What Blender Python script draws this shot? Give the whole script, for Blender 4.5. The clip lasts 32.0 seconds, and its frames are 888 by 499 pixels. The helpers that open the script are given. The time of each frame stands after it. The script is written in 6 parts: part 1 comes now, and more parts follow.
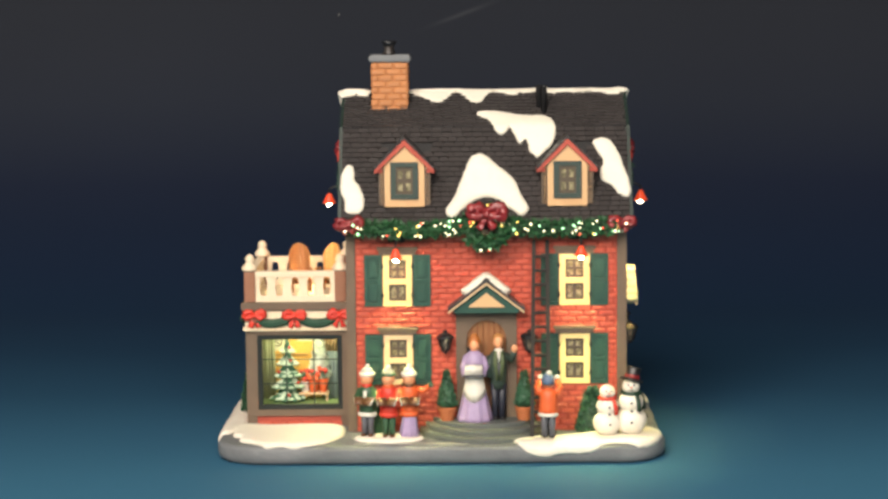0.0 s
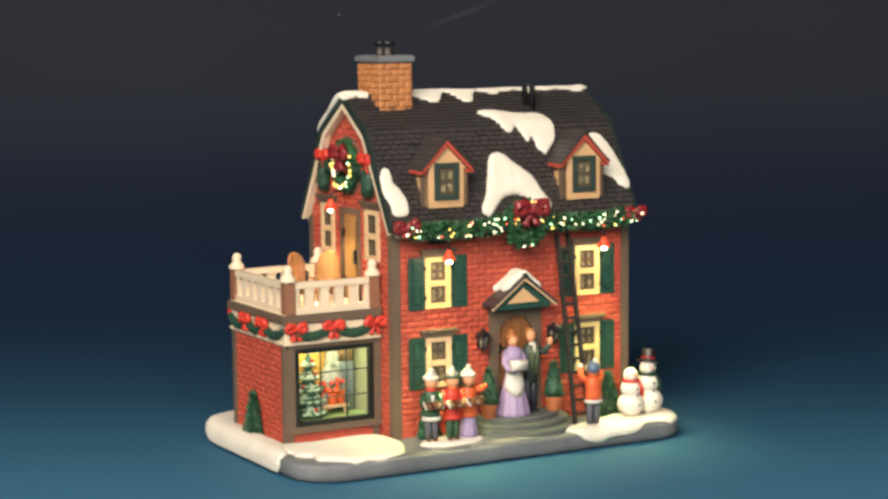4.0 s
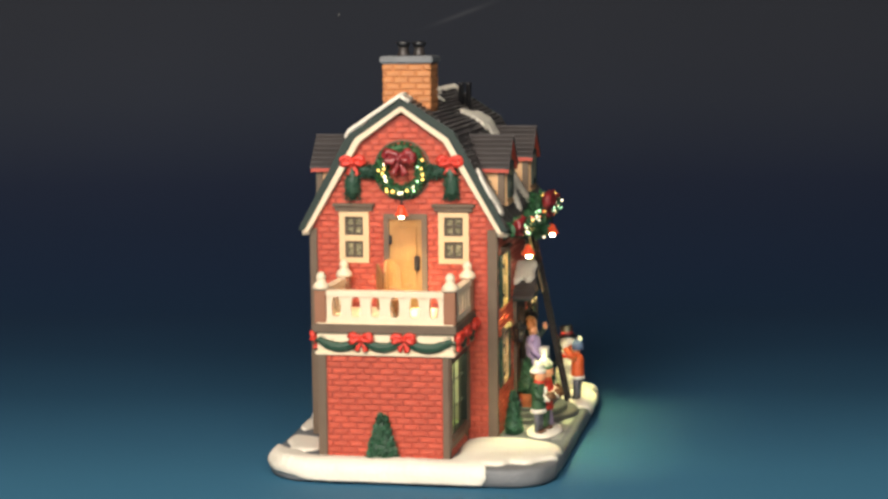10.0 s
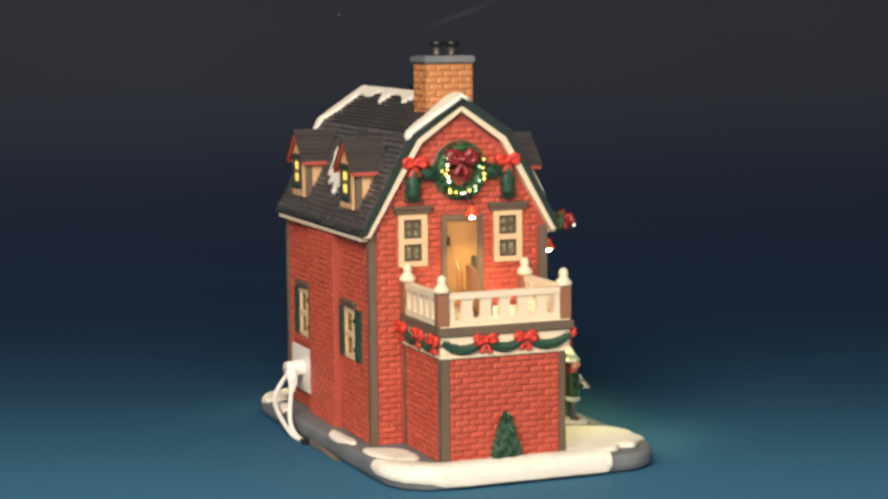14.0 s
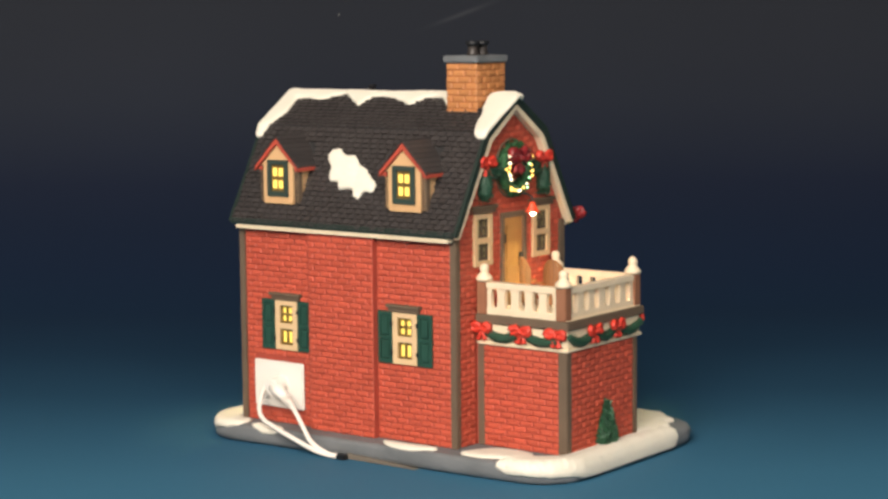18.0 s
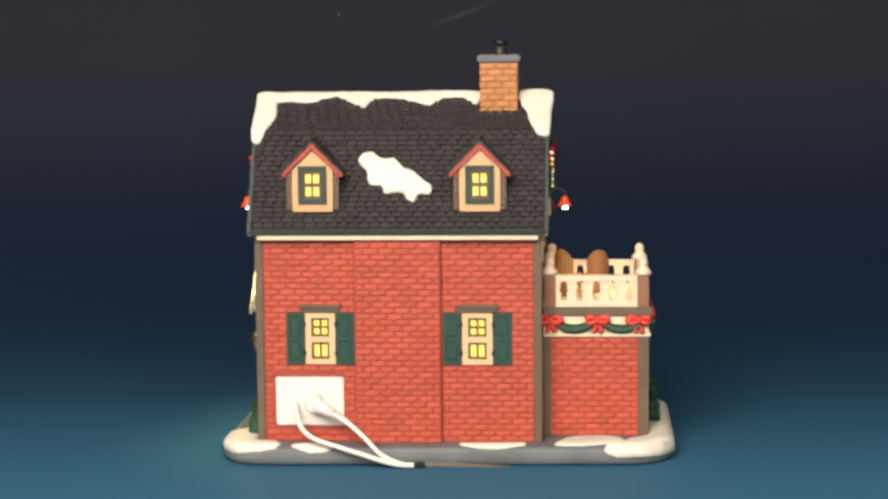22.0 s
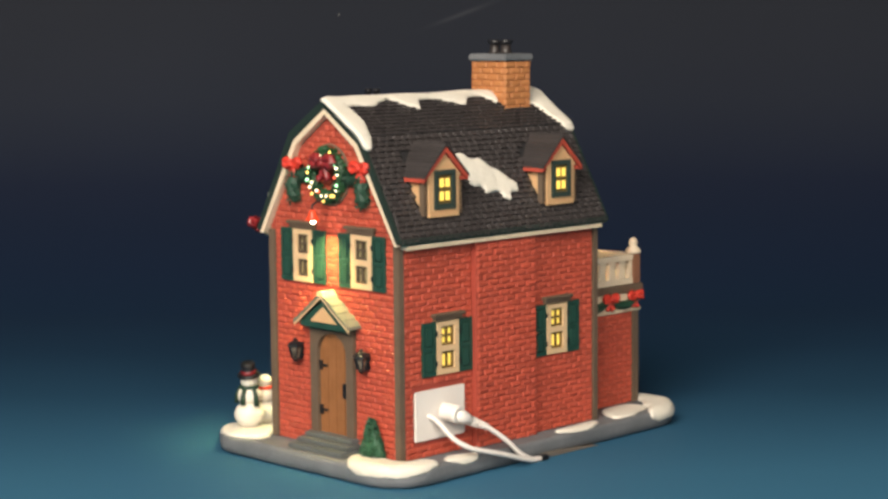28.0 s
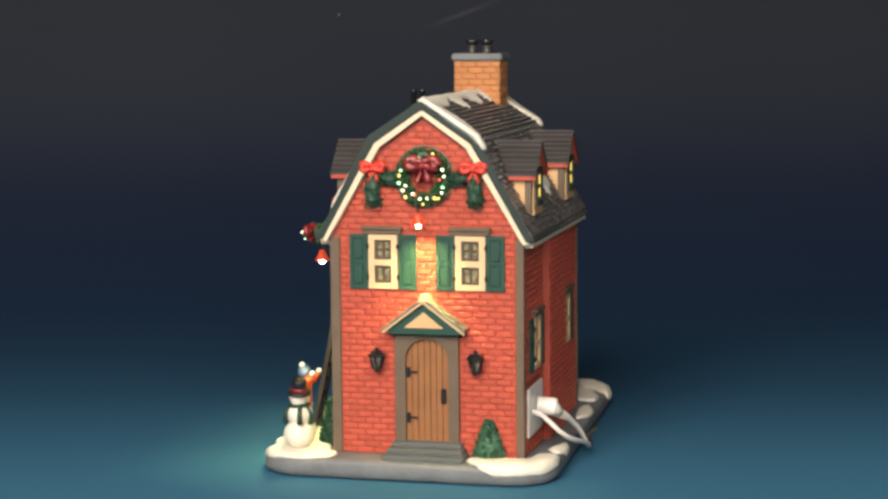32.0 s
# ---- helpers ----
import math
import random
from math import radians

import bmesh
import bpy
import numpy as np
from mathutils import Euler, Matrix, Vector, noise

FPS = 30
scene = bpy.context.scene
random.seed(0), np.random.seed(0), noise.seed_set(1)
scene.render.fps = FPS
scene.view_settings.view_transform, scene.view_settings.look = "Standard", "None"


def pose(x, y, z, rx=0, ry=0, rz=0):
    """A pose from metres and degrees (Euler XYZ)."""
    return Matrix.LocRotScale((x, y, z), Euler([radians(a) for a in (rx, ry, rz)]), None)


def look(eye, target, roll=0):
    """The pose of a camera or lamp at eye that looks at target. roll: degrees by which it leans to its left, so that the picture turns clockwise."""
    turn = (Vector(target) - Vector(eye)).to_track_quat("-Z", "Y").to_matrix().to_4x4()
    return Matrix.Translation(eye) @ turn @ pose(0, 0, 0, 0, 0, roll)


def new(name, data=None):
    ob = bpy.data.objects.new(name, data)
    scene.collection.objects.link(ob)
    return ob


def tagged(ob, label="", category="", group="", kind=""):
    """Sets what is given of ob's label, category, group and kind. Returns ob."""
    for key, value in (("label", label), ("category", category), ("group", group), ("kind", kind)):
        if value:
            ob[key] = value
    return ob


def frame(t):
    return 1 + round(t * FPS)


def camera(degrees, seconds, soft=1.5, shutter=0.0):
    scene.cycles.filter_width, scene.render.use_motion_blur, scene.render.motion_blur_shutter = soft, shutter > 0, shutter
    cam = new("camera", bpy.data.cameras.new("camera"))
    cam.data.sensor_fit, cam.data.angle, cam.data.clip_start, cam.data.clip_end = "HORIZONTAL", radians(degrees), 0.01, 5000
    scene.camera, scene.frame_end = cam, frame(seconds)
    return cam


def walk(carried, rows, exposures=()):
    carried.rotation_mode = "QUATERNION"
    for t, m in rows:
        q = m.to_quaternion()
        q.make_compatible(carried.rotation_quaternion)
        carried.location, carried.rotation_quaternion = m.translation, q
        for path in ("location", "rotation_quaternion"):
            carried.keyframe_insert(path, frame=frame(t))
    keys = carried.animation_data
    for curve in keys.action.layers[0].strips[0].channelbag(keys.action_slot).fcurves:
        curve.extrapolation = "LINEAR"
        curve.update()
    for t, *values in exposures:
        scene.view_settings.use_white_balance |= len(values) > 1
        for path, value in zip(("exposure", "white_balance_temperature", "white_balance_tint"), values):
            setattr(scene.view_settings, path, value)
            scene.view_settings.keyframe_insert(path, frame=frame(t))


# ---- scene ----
# camera: a still lens on the turning ornament
cam = camera(25.51, 32.0, soft=2.8)
EYE = Matrix.Translation((0, -1.1, 0.2365)) @ pose(0, 0, 0, 83.273, 0, 0.08) @ pose(0, 0, 0, 0, 0, -0.55)
walk(cam, [(0, EYE), (32, EYE)])

# turntable angle in degrees, by second
SPIN = [(0, -0.6), (0.25, -0.6), (0.5, 0.8), (1, 4.6), (1.5, 8.75), (2, 12.75), (3, 20.9), (3.5, 25.1), (5.5, 42.2), (6, 46.45),
        (7, 54.5), (8, 62.8), (9, 70.95), (10, 79.2), (11, 87.35), (12, 95.5), (13, 103.4), (14, 111.2), (14.5, 115.1),
        (16.5, 131.0), (17, 135.0), (18, 143.0), (19, 151.3), (20, 159.7), (21, 167.85), (22, 176.0), (23, 184.15), (24, 192.25),
        (25, 200.35), (25.5, 204.3), (27.5, 220.4), (28, 224.45), (29, 232.3), (30, 239.95), (31, 247.7), (32, 255.75)]

# ---- light ----
world = bpy.data.worlds.new("studio")
world.use_nodes = True
world.node_tree.nodes["Background"].inputs[0].default_value = (0.35, 0.42, 0.55, 1)
world.node_tree.nodes["Background"].inputs[1].default_value = 0.10
scene.world = world


def softbox(name, eye, target, size, power, colour):
    data = bpy.data.lights.new(name, "AREA")
    data.shape, data.size, data.size_y, data.energy, data.color = "RECTANGLE", size, size, power, colour
    ob = new(name, data)
    ob.matrix_world = look(eye, target)
    return ob


softbox("key_softbox", (-0.62, -1.76, 1.25), (-0.12, 0.1, 0.1), 1.1, 69, (1.0, 0.9, 0.78))
softbox("fill_softbox", (0.35, -1.9, 0.9), (-0.1, 0, 0.1), 1.0, 22, (1.0, 0.92, 0.82))
scene.view_settings.exposure = 0.0

# ---- materials ----


def mat(name, colour, rough=0.6, other=None, amount=0.35, scale=120.0, bump=0.15, bscale=600.0, metal=0.0, glow=None, strength=0.0,
        spread=0.0, coat=0.0):
    """Painted surface with two scales of tone, a fine bump and a spread of tone from piece to piece."""
    m = bpy.data.materials.new(name)
    m.use_nodes = True
    n, l = m.node_tree.nodes, m.node_tree.links
    p = n["Principled BSDF"]
    p.inputs["Roughness"].default_value, p.inputs["Metallic"].default_value = rough, metal
    p.inputs["Coat Weight"].default_value = coat
    c2 = other or tuple(v * 0.55 for v in colour)
    tex = n.new("ShaderNodeTexCoord")
    a, b = n.new("ShaderNodeTexNoise"), n.new("ShaderNodeTexNoise")
    a.inputs["Scale"].default_value, a.inputs["Detail"].default_value = scale, 4
    b.inputs["Scale"].default_value, b.inputs["Detail"].default_value = bscale, 3
    l.new(tex.outputs["Object"], a.inputs["Vector"])
    l.new(tex.outputs["Object"], b.inputs["Vector"])
    ramp = n.new("ShaderNodeMapRange")
    ramp.inputs["From Min"].default_value, ramp.inputs["From Max"].default_value = 0.35, 0.75
    ramp.inputs["To Max"].default_value = amount
    l.new(a.outputs["Fac"], ramp.inputs["Value"])
    mix = n.new("ShaderNodeMix")
    mix.data_type = "RGBA"
    mix.inputs["A"].default_value, mix.inputs["B"].default_value = (*colour, 1), (*c2, 1)
    l.new(ramp.outputs["Result"], mix.inputs["Factor"])
    last = mix.outputs["Result"]
    if spread:
        info, geo, add, hsv = n.new("ShaderNodeObjectInfo"), n.new("ShaderNodeNewGeometry"), n.new("ShaderNodeMath"), n.new("ShaderNodeHueSaturation")
        l.new(info.outputs["Random"], add.inputs[0])
        l.new(geo.outputs["Random Per Island"], add.inputs[1])
        fr = n.new("ShaderNodeMath")
        fr.operation = "FRACT"
        l.new(add.outputs[0], fr.inputs[0])
        rng = n.new("ShaderNodeMapRange")
        rng.inputs["To Min"].default_value, rng.inputs["To Max"].default_value = 1 - spread, 1 + spread
        l.new(fr.outputs[0], rng.inputs["Value"])
        l.new(rng.outputs["Result"], hsv.inputs["Value"])
        l.new(last, hsv.inputs["Color"])
        last = hsv.outputs["Color"]
    l.new(last, p.inputs["Base Color"])
    if bump:
        bp = n.new("ShaderNodeBump")
        bp.inputs["Strength"].default_value, bp.inputs["Distance"].default_value = bump, 0.0006
        l.new(b.outputs["Fac"], bp.inputs["Height"])
        l.new(bp.outputs["Normal"], p.inputs["Normal"])
    if glow:
        p.inputs["Emission Color"].default_value, p.inputs["Emission Strength"].default_value = (*glow, 1), strength
    return m


BRICK = mat("red_brick_paint", (0.495, 0.090, 0.051), 0.40, (0.375, 0.058, 0.035), 0.55, 75, 0.6, 700, spread=0.12)
MORTAR = mat("brick_joint", (0.365, 0.060, 0.036), 0.65, (0.26, 0.043, 0.028), 0.5, 60)
TAN_BRICK = mat("tan_brick_paint", (0.49, 0.205, 0.072), 0.5, (0.38, 0.135, 0.048), 0.6, 60, 0.4, 900, spread=0.1)
TAN_JOINT = mat("tan_joint", (0.40, 0.15, 0.053), 0.7)
TRIM = mat("brown_grey_trim", (0.135, 0.092, 0.06), 0.6, (0.09, 0.06, 0.04), 0.5, 90)
CREAM = mat("cream_paint", (0.70, 0.48, 0.27), 0.5, (0.55, 0.38, 0.22), 0.35, 90)
# cream frame paint with the lamps' yellow light put into its colour
LAMPLIT_CREAM = mat("lamplit_cream_paint", (0.78, 0.60, 0.25), 0.5, (0.66, 0.47, 0.17), 0.3, 90)
GREEN = mat("dark_green_paint", (0.02, 0.066, 0.047), 0.42, (0.013, 0.042, 0.03), 0.5, 90)
ROOF = mat("charcoal_shingle", (0.050, 0.043, 0.042), 0.38, (0.03, 0.027, 0.028), 0.5, 70, 0.5, 800, spread=0.12)
# side porch shingles, paled to stand for the lamp shining on them
LAMPLIT_SLATE = mat("lamplit_hood_slate", (0.19, 0.19, 0.14), 0.5, (0.10, 0.11, 0.085), 0.6, 140, 0.5, 700)
ROOFBED = mat("roof_bed", (0.016, 0.015, 0.016), 0.8)
ROOFTRIM = mat("dark_green_verge", (0.015, 0.029, 0.023), 0.5)
SNOW = mat("white_snow_paint", (0.74, 0.69, 0.59), 0.6, (0.68, 0.61, 0.50), 0.4, 70, 0.6, 380)
STONE = mat("grey_stone_paint", (0.168, 0.174, 0.182), 0.6, (0.082, 0.09, 0.096), 0.85, 38, 0.6, 350)
IVORY = mat("ivory_paint", (0.78, 0.64, 0.45), 0.5, (0.66, 0.52, 0.34), 0.4, 90)
STEPSTONE = mat("dark_grey_step", (0.09, 0.10, 0.095), 0.55, (0.055, 0.06, 0.06), 0.5, 60, 0.25, 500)
DORMERRED = mat("brick_red_paint", (0.44, 0.07, 0.042), 0.5, (0.33, 0.05, 0.03), 0.4, 120)
DORMERGREEN = mat("grey_green_paint", (0.032, 0.052, 0.041), 0.5, (0.028, 0.036, 0.033), 0.5, 90)
PEACH = mat("peach_cream_paint", (0.66, 0.40, 0.20), 0.5, (0.54, 0.31, 0.15), 0.4, 90)
RED = mat("red_paint", (0.62, 0.045, 0.025), 0.45, (0.42, 0.025, 0.018), 0.4, 120)
# the brighter red mottle stands for highlights on crumpled ribbon
CRIMSON = mat("crimson_fabric_highlights", (0.17, 0.010, 0.014), 0.4, (0.34, 0.03, 0.03), 0.7, 260, 0.6, 500, coat=0.3)
BLACK = mat("black_paint", (0.010, 0.010, 0.012), 0.35, (0.02, 0.02, 0.02), 0.4)
WOOD = mat("orange_brown_wood", (0.30, 0.122, 0.044), 0.5, (0.20, 0.08, 0.025), 0.6, 130)
DOORWOOD = mat("tan_door_wood", (0.36, 0.19, 0.06), 0.5, (0.25, 0.12, 0.035), 0.5, 130)
HONEY = mat("honey_wood", (0.50, 0.28, 0.09), 0.5, (0.38, 0.19, 0.05), 0.5, 130)
TERRA = mat("terracotta", (0.42, 0.13, 0.045), 0.6, (0.3, 0.09, 0.03), 0.5, 90)
POSTBROWN = mat("brown_post", (0.28, 0.12, 0.065), 0.55, (0.19, 0.08, 0.04), 0.5, 90)
# pale noise spots and a weak glow imitate glints on the glass
PANE = mat("dark_pane_with_glints", (0.055, 0.05, 0.032), 0.15, (0.75, 0.62, 0.34), 0.55, 480, 0.05, coat=0.6, glow=(1.0, 0.80, 0.32), strength=0.05)
LITPANE = mat("lit_pane", (0.7, 0.5, 0.12), 0.4, glow=(1.0, 0.72, 0.12), strength=1.0, bump=0)
BOARD = mat("off_white_board", (0.74, 0.60, 0.43), 0.5, (0.6, 0.48, 0.33), 0.4, 90)
SIDESTONE = mat("mid_grey_step", (0.115, 0.125, 0.122), 0.6, (0.07, 0.078, 0.078), 0.5, 60, 0.3, 500)
LADDER = mat("dark_iron_ladder", (0.012, 0.010, 0.009), 0.8, (0.035, 0.025, 0.02), 0.5, 120)
# the chairs' brown wood, lightened for the lamp over the balcony door
LAMPLIT_CHAIRWOOD = mat("lamplit_brown_wood", (0.38, 0.19, 0.07), 0.5, (0.30, 0.14, 0.04), 0.5, 130)
POTGREY = mat("dark_grey_clay", (0.026, 0.023, 0.022), 0.45, (0.05, 0.035, 0.03), 0.5, 120)
WHITE = mat("white_plastic", (0.80, 0.74, 0.68), 0.35, (0.74, 0.68, 0.6), 0.3, 40, 0.02)


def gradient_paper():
    """Seamless studio paper coloured by depth plus height: dark grey at the top, running into navy and then teal blue.
    """
    m = bpy.data.materials.new("paper_tone_by_height")
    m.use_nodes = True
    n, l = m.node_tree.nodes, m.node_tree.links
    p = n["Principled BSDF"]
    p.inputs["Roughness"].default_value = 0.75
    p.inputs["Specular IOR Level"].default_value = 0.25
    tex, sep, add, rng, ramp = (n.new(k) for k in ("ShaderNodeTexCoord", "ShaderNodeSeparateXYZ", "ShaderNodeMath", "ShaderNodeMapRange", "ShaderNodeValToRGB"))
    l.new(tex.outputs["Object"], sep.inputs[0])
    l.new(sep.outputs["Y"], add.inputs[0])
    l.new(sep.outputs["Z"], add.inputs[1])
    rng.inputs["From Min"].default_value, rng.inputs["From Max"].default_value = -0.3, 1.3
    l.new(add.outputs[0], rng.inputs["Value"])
    # each stop is scaled to set the brightness at its height
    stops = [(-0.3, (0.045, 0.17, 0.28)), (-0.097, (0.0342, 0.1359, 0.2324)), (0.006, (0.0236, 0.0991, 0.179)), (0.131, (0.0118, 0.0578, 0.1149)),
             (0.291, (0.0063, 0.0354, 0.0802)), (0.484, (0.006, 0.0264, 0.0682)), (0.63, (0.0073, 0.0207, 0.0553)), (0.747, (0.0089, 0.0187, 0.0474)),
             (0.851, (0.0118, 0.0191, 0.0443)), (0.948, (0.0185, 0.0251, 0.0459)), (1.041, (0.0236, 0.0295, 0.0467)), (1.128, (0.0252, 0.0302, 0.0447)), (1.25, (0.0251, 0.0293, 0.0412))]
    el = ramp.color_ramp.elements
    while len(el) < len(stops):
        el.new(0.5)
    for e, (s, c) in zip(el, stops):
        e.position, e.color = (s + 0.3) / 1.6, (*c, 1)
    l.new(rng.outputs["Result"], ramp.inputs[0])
    noise_tex, mix = n.new("ShaderNodeTexNoise"), n.new("ShaderNodeMix")
    noise_tex.inputs["Scale"].default_value, noise_tex.inputs["Detail"].default_value = 3.0, 5
    l.new(tex.outputs["Object"], noise_tex.inputs["Vector"])
    mix.data_type, mix.blend_type = "RGBA", "MULTIPLY"
    mix.inputs["Factor"].default_value = 0.18
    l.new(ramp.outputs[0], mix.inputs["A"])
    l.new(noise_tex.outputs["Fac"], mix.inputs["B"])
    # a faint pale streak that runs up the paper at a slant
    def calc(op, a, b):
        q = n.new("ShaderNodeMath")
        q.operation = op
        for k, v in enumerate((a, b)):
            if isinstance(v, float):
                q.inputs[k].default_value = v
            else:
                l.new(v, q.inputs[k])
        return q.outputs[0]
    dx, dv = calc("SUBTRACT", sep.outputs["X"], 0.0187), calc("SUBTRACT", add.outputs[0], 1.2185)
    along = calc("ADD", calc("MULTIPLY", dx, 0.816), calc("MULTIPLY", dv, 0.578))
    across = calc("SUBTRACT", calc("MULTIPLY", dv, 0.816), calc("MULTIPLY", dx, 0.578))
    far = calc("ADD", calc("POWER", calc("DIVIDE", along, 0.034), 2.0), calc("POWER", calc("DIVIDE", across, 0.0035), 2.0))
    fade = calc("MULTIPLY", calc("POWER", 2.718, calc("MULTIPLY", far, -1.0)), 0.030)
    streak = n.new("ShaderNodeMix")
    streak.data_type = "RGBA"
    streak.inputs["B"].default_value = (0.8, 0.82, 0.85, 1)
    l.new(fade, streak.inputs["Factor"])
    l.new(mix.outputs["Result"], streak.inputs["A"])
    l.new(streak.outputs["Result"], p.inputs["Base Color"])
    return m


# ---- mesh helpers, in millimetres over the ornament's floor ----
MM = 0.001
LIFT = 10.2


def box(bm, x0, x1, y0, y1, z0, z1):
    v = [bm.verts.new((x, y, z)) for z in (z0, z1) for y in (y0, y1) for x in (x0, x1)]
    for f in ((0, 2, 3, 1), (4, 5, 7, 6), (0, 1, 5, 4), (1, 3, 7, 5), (3, 2, 6, 7), (2, 0, 4, 6)):
        bm.faces.new([v[i] for i in f])
    return v


def prism(bm, pts, axis, d0, d1):
    """A flat outline pushed along an axis. For axis y the points are (x, z), for x they are (y, z), for z they are (x, y)."""
    def at(p, d):
        return {"y": (p[0], d, p[1]), "x": (d, p[0], p[1]), "z": (p[0], p[1], d)}[axis]
    a = [bm.verts.new(at(p, d0)) for p in pts]
    b = [bm.verts.new(at(p, d1)) for p in pts]
    k = len(pts)
    bm.faces.new(a)
    bm.faces.new(b[::-1])
    for i in range(k):
        bm.faces.new((a[i], b[i], b[(i + 1) % k], a[(i + 1) % k]))


def lathe(bm, prof, cx=0.0, cy=0.0, n=16, squash=1.0):
    """Rings of (radius, height) round an upright axis."""
    rings = []
    for r, z in prof:
        rings.append([bm.verts.new((cx + r * math.cos(2 * math.pi * i / n), cy + squash * r * math.sin(2 * math.pi * i / n), z)) for i in range(n)])
    for a, b in zip(rings, rings[1:]):
        for i in range(n):
            bm.faces.new((a[i], a[(i + 1) % n], b[(i + 1) % n], b[i]))
    bm.faces.new(rings[0][::-1])
    bm.faces.new(rings[-1])


def blob(bm, c, r, n=10, seed=None, rough=0.0):
    """A rounded lump with radii r = (rx, ry, rz)."""
    rows = max(4, n // 2 + 1)
    grid = []
    for j in range(1, rows):
        th = math.pi * j / rows
        ring = []
        for i in range(n):
            ph = 2 * math.pi * i / n
            d = Vector((math.sin(th) * math.cos(ph), math.sin(th) * math.sin(ph), math.cos(th)))
            k = 1 + (rough * noise.noise(d * 2.3 + Vector((seed, seed * 0.7, 0))) if rough else 0)
            ring.append(bm.verts.new((c[0] + r[0] * d.x * k, c[1] + r[1] * d.y * k, c[2] + r[2] * d.z * k)))
        grid.append(ring)
    top, bot = bm.verts.new((c[0], c[1], c[2] + r[2])), bm.verts.new((c[0], c[1], c[2] - r[2]))
    for a, b in zip(grid, grid[1:]):
        for i in range(n):
            bm.faces.new((a[i], b[i], b[(i + 1) % n], a[(i + 1) % n]))
    for i in range(n):
        bm.faces.new((top, grid[0][i], grid[0][(i + 1) % n]))
        bm.faces.new((bot, grid[-1][(i + 1) % n], grid[-1][i]))


def tube(bm, pts, r, n=8):
    """A round bar through points; r is one radius or one for each point."""
    rs = r if isinstance(r, (list, tuple)) else [r] * len(pts)
    pts = [Vector(p) for p in pts]
    rings, up = [], Vector((0.13, 0.27, 0.95))
    for i, p in enumerate(pts):
        d = (pts[min(i + 1, len(pts) - 1)] - pts[max(i - 1, 0)]).normalized()
        s = d.cross(up)
        s = s.normalized() if s.length > 1e-4 else d.orthogonal().normalized()
        t = s.cross(d).normalized()
        rings.append([bm.verts.new(p + rs[i] * (math.cos(2 * math.pi * k / n) * s + math.sin(2 * math.pi * k / n) * t)) for k in range(n)])
    for a, b in zip(rings, rings[1:]):
        for k in range(n):
            bm.faces.new((a[k], a[(k + 1) % n], b[(k + 1) % n], b[k]))
    bm.faces.new(rings[0][::-1])
    bm.faces.new(rings[-1])


def finish(bm, name, material, smooth=False, bevel=0.0, lift=True):
    bmesh.ops.recalc_face_normals(bm, faces=bm.faces)
    if bevel:
        bmesh.ops.bevel(bm, geom=[e for e in bm.edges if e.calc_face_angle(0) > 0.5], offset=bevel, segments=2, affect="EDGES", clamp_overlap=True)
    me = bpy.data.meshes.new(name)
    for v in bm.verts:
        v.co = Vector((v.co.x, v.co.y, v.co.z + (LIFT if lift else 0))) * MM
    bm.to_mesh(me)
    bm.free()
    if smooth:
        for p in me.polygons:
            p.use_smooth = True
    me.materials.append(material)
    return me


RIDERS = []


def thing(name, label, category, x=0.0, y=0.0, z=0.0, rz=0.0, group=""):
    """An empty at the base of a thing that rides on the turntable; x, y, z in millimetres."""
    ob = new(name)
    ob.empty_display_size = 0.01
    m = pose(x * MM, y * MM, (z + LIFT) * MM if (x or y or z) else 0, 0, 0, rz)
    ob.matrix_world = m
    RIDERS.append((ob, m))
    return tagged(ob, label, category, group)


def part(name, bm, material, parent, label="", smooth=False, bevel=0.0, kind="", lift=True):
    ob = new(name, finish(bm, name, material, smooth, bevel, lift))
    ob.parent = parent
    return tagged(ob, label, kind=kind)


def bare(name, parent, label=""):
    """A part that only groups its own pieces round the ornament's middle."""
    ob = new(name)
    ob.parent = parent
    return tagged(ob, label)


